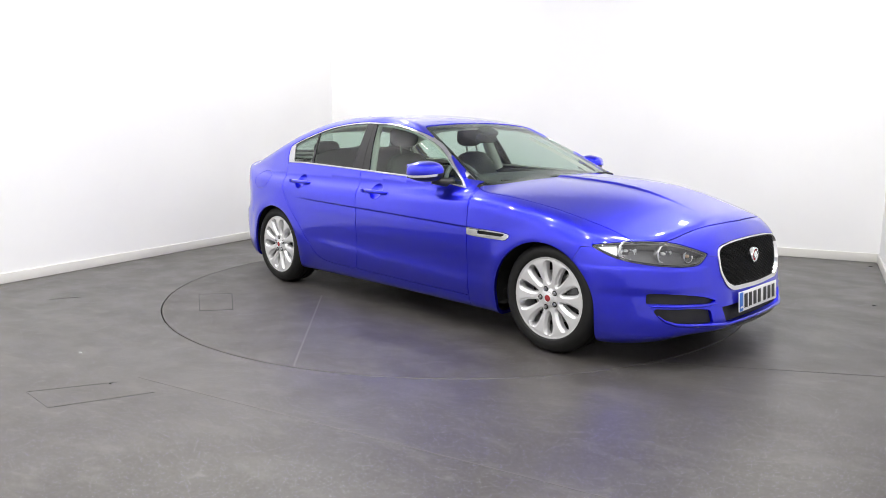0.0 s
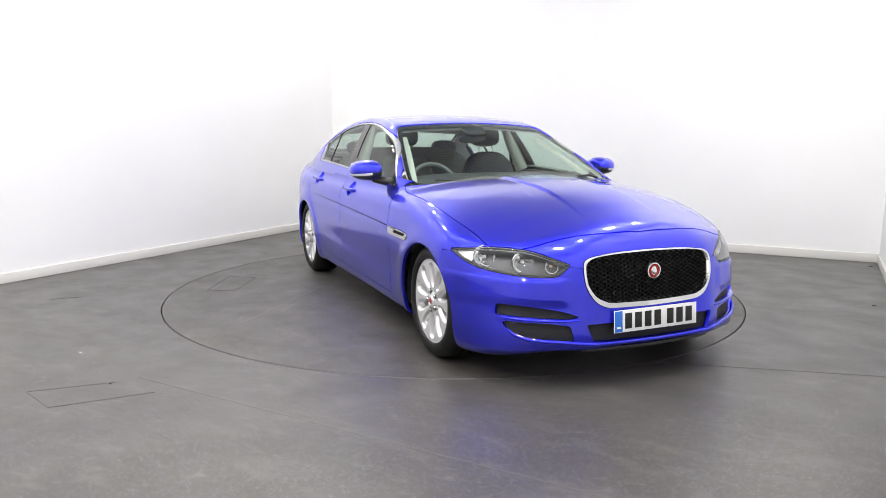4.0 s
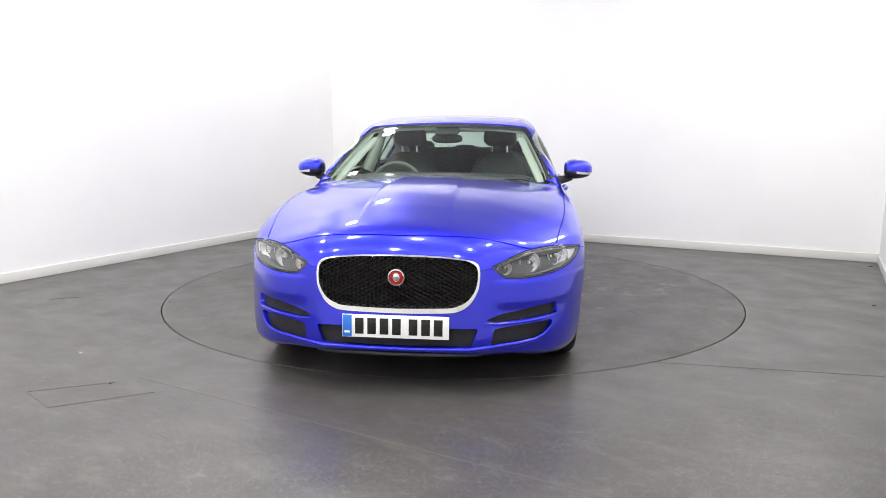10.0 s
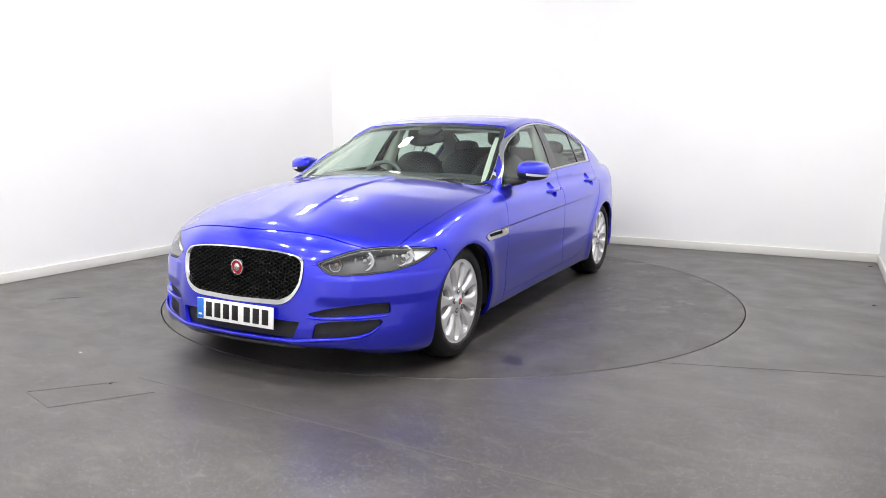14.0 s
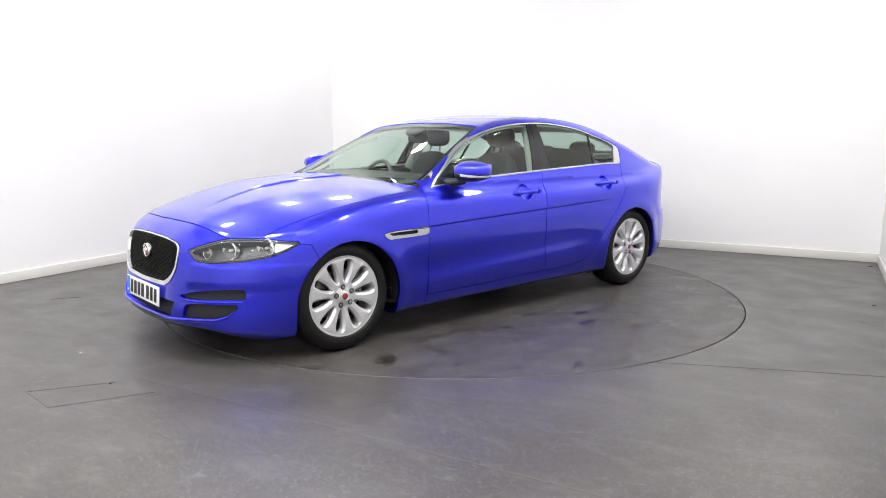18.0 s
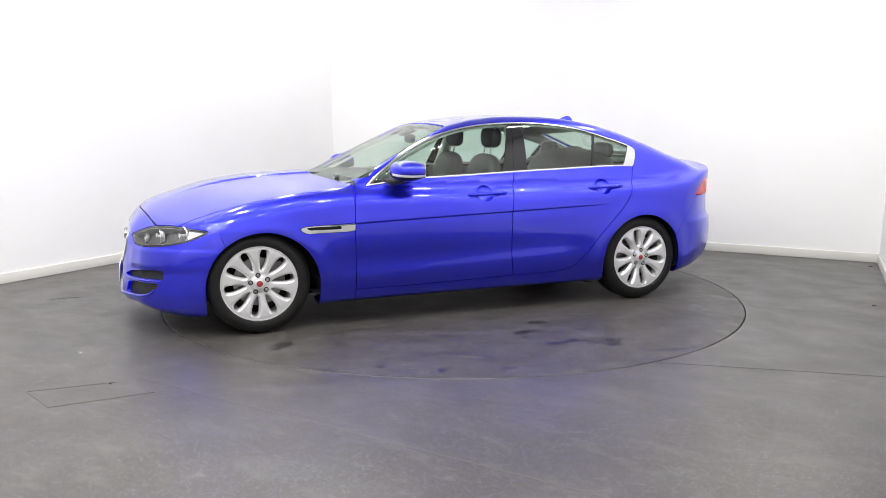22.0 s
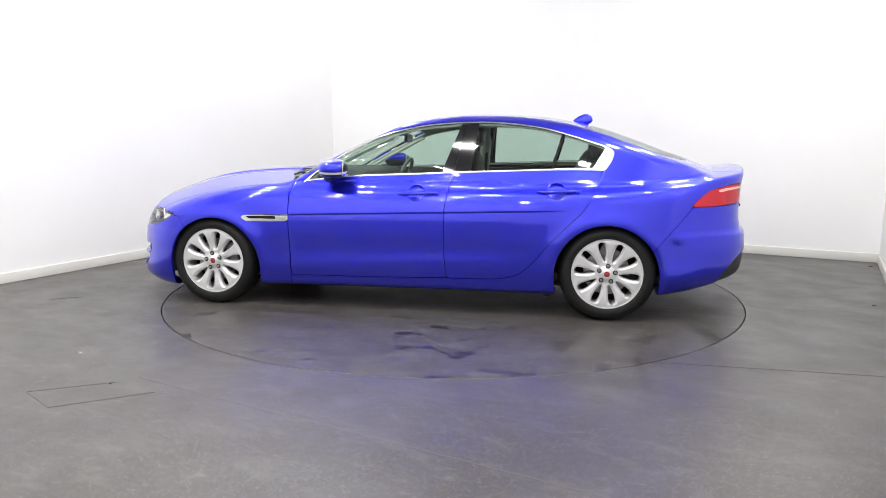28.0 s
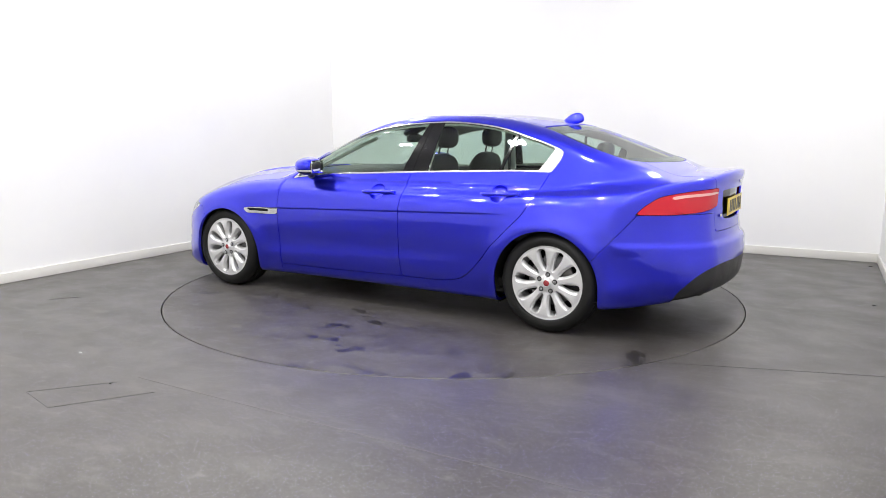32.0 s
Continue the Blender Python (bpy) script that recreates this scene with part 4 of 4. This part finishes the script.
# ---- small parts of the car ----
def build_mirrors(car):
    for s in (1, -1):
        def taper(p):
            f = 1 + .12 * p.y / .085 * s * -1
            return Vector((p.x * (1 - .10 * p.y * s / .085) + .018 * p.y * s / .085 * -1, p.y, p.z * f * (1 - .10 * (p.x > 0) * p.x / .1)))
        points, faces, _ = blob((.104, .098, .066), (.683, .950 * s, 1.012), 2.6, 28, 40, taper)
        pts = np.array([tuple(p) for p in points])
        mesh = (pts, faces)
        edge = lambda p: .998 - .10 * (abs(p[:, 1]) - .95) - p[:, 2]
        back = lambda p: .597 - p[:, 0]
        cap = cut(cut(mesh, edge), lambda p: back(p))
        mirror = part("door_mirror", (*cap, None), PAINT, car, "blue door mirror with a black foot")
        strip = cut(cut(cut(mesh, lambda p: -edge(p) + .0), lambda p: edge(p) - .016), lambda p: .935 - abs(p[:, 1]))
        inner = cut(cut(cut(mesh, lambda p: -edge(p) + .0), lambda p: edge(p) - .016), lambda p: abs(p[:, 1]) - .935)
        part("indicator_strip", (*strip, None), PLATE_WHITE, mirror, "clear indicator strip")
        part("mirror_trim", (*inner, None), BLACK, mirror)
        part("mirror_base", (*cut(mesh, lambda p: .016 - edge(p)), None), BLACK, mirror, "black mirror base")
        part("mirror_rim", (*cut(cut(mesh, edge), lambda p: -back(p)), None), BLACK, mirror)
        part("mirror_glass", block(.004, .125, .090, .0015, (.590, .955 * s, 1.012)), MIRROR, mirror, "silvered mirror glass")
        arm = [(.70, .90 * s, .955), (.73, .86 * s, .945), (.76, .82 * s, .938), (.78, .78 * s, .938)]
        part("mirror_arm", tube(arm, [.024, .026, .030, .034], 12), BLACK, mirror, "black mirror foot")


def y_at(x, z):
    """The half-widths of the shell at places along and up (arrays)."""
    x, z = np.asarray(x, float), np.asarray(z, float)
    a, b = 0 * x, 0 * x + 1.2
    for _ in range(22):
        m = (a + b) / 2
        inside = body(np.stack([x, m, z], -1)) < 0
        a, b = np.where(inside, m, a), np.where(inside, b, m)
    return a


def build_handles(doors, rears):
    for pair, (hx, hz) in ((doors, HANDLES[0]), (rears, HANDLES[1])):
        t = np.linspace(-1, 1, 28)
        bar_y = y_at(hx + .128 * t, hz + .004 + 0 * t) + .026 - .020 * t ** 4
        ring, turn = np.meshgrid(np.arange(1, 10) / 9, np.arange(32) * math.pi / 16, indexing="ij")
        px, pz = hx + .0575 * ring / .92 * np.cos(turn), hz + .0575 * ring / 1.05 * np.sin(turn)
        py = y_at(px, pz) - .026 * (1 - ring ** 3) - .001
        mid = float(y_at([hx], [hz])[0])
        for ob, s in zip(pair, (1, -1)):
            path = [(hx + .128 * k, y * s, hz - .004 * k) for k, y in zip(t, bar_y)]
            handle = part("door_handle", tube(path, [.0135 * (1 - .45 * abs(k) ** 5) for k in t], 12), PAINT, ob, "blue door handle")
            points, faces = [(hx, (mid - .026) * s, hz)] + [(a, b * s, c) for a, b, c in zip(px.ravel(), py.ravel(), pz.ravel())], []
            for k in range(32):
                k2 = (k + 1) % 32
                faces.append((0, 1 + k2, 1 + k) if s > 0 else (0, 1 + k, 1 + k2))
                for i in range(8):
                    q = (1 + i * 32 + k, 1 + i * 32 + k2, 1 + (i + 1) * 32 + k2, 1 + (i + 1) * 32 + k)
                    faces.append(q if s > 0 else q[::-1])
            part("handle_bowl", (points, faces, None), PAINT, ob, "hollow behind the handle")
            part("key_plug", block(.030, .020, .024, .006, (hx - .142, (mid + .012) * s, hz + .002)), PAINT, handle)


def build_lamp_insides(heads):
    """Two reflector bowls with bulbs and an amber side lamp in each headlight."""
    for ob, s in zip(heads, (1, -1)):
        for x, y, z, r, turn in ((2.070, .772, .636, .050, 26), (2.210, .630, .620, .047, 16)):
            pose_bowl = pose(x, y * s, z, 0, 0, turn * s)
            bowl = part("reflector", lathe([(.0, -.030), (.012, -.029), (.025, -.026), (.036, -.019), (r * .86, -.010), (r * .96, .0), (r, .004), (r + .004, .0), (r + .004, -.02)], 40, "x"), REFLECTOR, ob, "chrome reflector bowl")
            bowl.matrix_basis = pose_bowl
            part("bulb", blob((.020, .009, .009), (-.012, 0, 0), 2.2, 10, 14), BULB, bowl, "clear bulb")
            for k in range(6):
                a = math.radians(60 * k + 20)
                part("facet", block(.004, .010, .026, .001, (-.014, .030 * math.cos(a), .030 * math.sin(a)), pose(0, 0, 0, math.degrees(a) - 90 + 90)), CHROME, bowl)
            part("bezel", lathe([(r + .004, -.004), (r + .007, .005), (r + .010, .002), (r + .012, -.02)], 40, "x"), SATIN, bowl, "satin silver ring")
        side = part("indicator_bowl", lathe([(.0, -.03), (.020, -.024), (.034, -.006), (.036, .002)], 32, "x"), REFLECTOR, ob, "indicator reflector")
        side.matrix_basis = pose(2.290, .512 * s, .603, 0, 0, 8 * s)
        part("bulb", blob((.014, .009, .009), (-.012, 0, 0), 2.2, 10, 14), AMBER, side, "amber bulb")


def build_wipers(car):
    for y0, y1 in ((-.60, .05), (.02, .62)):
        path = []
        for i in range(12):
            y = y0 + (y1 - y0) * i / 11
            x = 1.10 - .18 * y * y - .05 * i / 11
            path.append((x, y, .956 + .006 * i / 11))
        wiper = part("wiper", tube(path, .0055, 6), BLACK, car, "black windscreen wiper")
        part("wiper_arm", tube([(1.165 - .2 * y1 * y1, y1, .952), (1.14 - .2 * y1 * y1, y1 - .05, .966), path[6]], [.009, .008, .005], 8), BLACK, wiper)


def build_antenna(car):
    def lean(p):
        k = (p.z + .03) / .06
        return Vector((p.x * (1 - .42 * max(k, 0)) - .030 * max(k, 0), p.y * (1 - .6 * max(k, 0)), p.z))
    part("roof_antenna", blob((.088, .028, .040), (-1.005, 0, 1.362), 2.4, 18, 24, lean), PAINT, car, "blue shark-fin roof antenna")


def build_interior(car):
    def seat(x, y):
        s = part("front_seat", blob((.26, .25, .10), (x, y, .56), 3.4, 14, 24), CLOTH, car, "black front seat")
        lean = pose(0, 0, 0, 0, -14, 0)

        def back(p):
            return lean @ Vector((p.x, p.y * (1 - .18 * max(p.z, 0) / .3), p.z))
        part("seat_back", blob((.085, .25, .28), (x - .29, y, .83), 3.2, 18, 24, back), CLOTH, s)
        part("headrest", blob((.050, .135, .080), (x - .385, y, 1.225), 2.8, 14, 20), CLOTH, s)
        for d in (-.06, .06):
            part("headrest_post", tube([(x - .34, y + d, 1.06), (x - .375, y + d, 1.20)], .007, 8), CHROME, s, "chrome headrest post")
        part("seat_belt", tube([(x - .40, y + (.29 if y > 0 else -.29), .60), (x - .42, y + (.27 if y > 0 else -.27), 1.10)], .012, 6), BLACK, s)
    seat(.22, .37)
    seat(.22, -.37)
    bench = part("rear_seat", blob((.26, .64, .11), (-.68, 0, .56), 3.6, 14, 28), CLOTH, car, "black rear bench seat")
    part("bench_back", blob((.10, .66, .30), (-1.02, 0, .84), 3.4, 16, 28, lambda p: pose(0, 0, 0, 0, -20, 0) @ p), CLOTH, bench)
    for y in (-.42, .42):
        part("headrest", blob((.05, .125, .065), (-1.12, y, 1.125), 2.8, 12, 20), CLOTH, bench)
    part("headrest", blob((.045, .11, .045), (-1.12, 0, 1.105), 2.8, 12, 20), CLOTH, bench)
    part("parcel_shelf", block(.62, 1.15, .02, .006, (-1.42, 0, 1.035)), DASH, car)
    part("dashboard", blob((.30, .73, .13), (.86, 0, .855), 3.6, 16, 30, lambda p: Vector((p.x - .10 * (p.y / .73) ** 2, p.y, p.z))), DASH, car, "black dashboard")
    part("console", block(.95, .24, .22, .04, (.30, 0, .55)), DASH, car)
    for s in (1, -1):
        part("door_card", block(1.95, .05, .40, .02, (-.12, .755 * s, .755)), DASH, car, "dark inner door panel")
    ring = [Vector((0, .185 * math.cos(2 * math.pi * i / 36), .185 * math.sin(2 * math.pi * i / 36))) for i in range(36)]
    place = pose(.50, -.37, .865, 0, -24, 0)
    wheel = part("steering_wheel", tube(ring, .016, 10, True), GREY, car, "dark grey steering wheel")
    wheel.matrix_basis = place
    part("wheel_hub", blob((.035, .075, .06), (.02, 0, -.01), 2.8, 12, 18), DASH, wheel)
    part("wheel_spoke", block(.02, .34, .035, .008, (.01, 0, -.005)), DASH, wheel)
    part("wheel_spoke", block(.02, .04, .17, .008, (.01, 0, -.09)), DASH, wheel)
    part("column", tube([(.02, -.37, .0), (.0, -.37, .0)], .04, 8), DASH, car).matrix_basis = pose(.62, 0, .87)
    inner = part("rear_view_mirror", blob((.018, .115, .034), (.36, 0, 1.215), 3.0, 14, 22), BLACK, car, "black rear-view mirror")
    part("mirror_stem", tube([(.38, 0, 1.225), (.40, 0, 1.27)], .012, 8), BLACK, inner)
    part("sensor_pod", blob((.085, .095, .022), (.36, 0, 1.278), 2.8, 12, 20, lambda p: pose(0, 0, 0, 0, 25, 0) @ p), DASH, car, "dark sensor pod behind the windscreen")
    for s in (1, -1):
        part("pillar_cover", tube([(-.16, .735 * s, .95), (-.20, .64 * s, 1.18), (-.21, .575 * s, 1.31)], [.055, .045, .035], 10), LINING if s > 0 else LINING, car, "pale pillar cover")


def tail_x(y, z):
    """Where the tail stands at a place across and up."""
    return float(tail(np.array([z]))[0]) + .27 * y * y + 1.9 * max(abs(y) - .48, 0) ** 2


def build_tail_details(car):
    for s in (1, -1):
        part("jacking_block", block(.05, .12, .05, .008, (-.80, .74 * s, .165)), BLACK, car, "black block behind the sill")
    part("boot_badge", blob((.006, .045, .012), (tail_x(0, .955) - .004, 0, .955), 2.2, 10, 20), CHROME, car, "plain chrome badge on the boot")
    part("boot_badge", blob((.004, .030, .010), (tail_x(.36, .76) - .003, .36, .76), 2.4, 8, 16), CHROME, car, "plain chrome badge on the boot")


# ---- building ----
build_room()
build_floor_marks()
build_chips()
disc = build_disc()
build_disc_marks(disc)

car = tagged(new("car"), "metallic blue four-door saloon car with silver alloy wheels on the turntable", "car")
doors, rears, heads = build_shell(car)
build_grille(car)
build_plate(car, 2.472, 0, .338, PLATE_WHITE, True, -4)
build_plate(car, -2.138, 0, .802, PLATE_YELLOW, False, 0)
WHEEL_FACE = spoke_face()
for wx, ws, spin in ((FRONT_HUB, 1, 8), (FRONT_HUB, -1, 20), (REAR_HUB, 1, 66), (REAR_HUB, -1, 3)):
    build_wheel(car, wx, ws, spin)
build_wheel_wells(car)
build_mirrors(car)
build_handles(doors, rears)
build_lamp_insides(heads)
build_wipers(car)
build_antenna(car)
build_interior(car)
build_tail_details(car)

for lu in (-2.2, -.75, .75, 2.2):
    for lv, watts in ((-6.5, 45), (-4.4, 35), (-2.6, 37)):
        lamp_panel(lu, lv, .12, .24, watts)
for lu, lv, watts in ((-2.5, -1.2, 31), (-2.5, .5, 38), (-2.4, 1.9, 36), (2.4, -1.2, 37), (2.4, .4, 37), (2.4, 1.9, 38)):
    lamp_panel(lu, lv, .30, .18, watts)


def motions():
    """The disc and the car on it turn together at an even pace."""
    rows = [(t, pose(0, 0, 0, 0, 0, TURN_START + TURN_RATE * t)) for t in range(0, 33, 2)]
    walk(disc, rows)
    walk(car, rows)


motions()
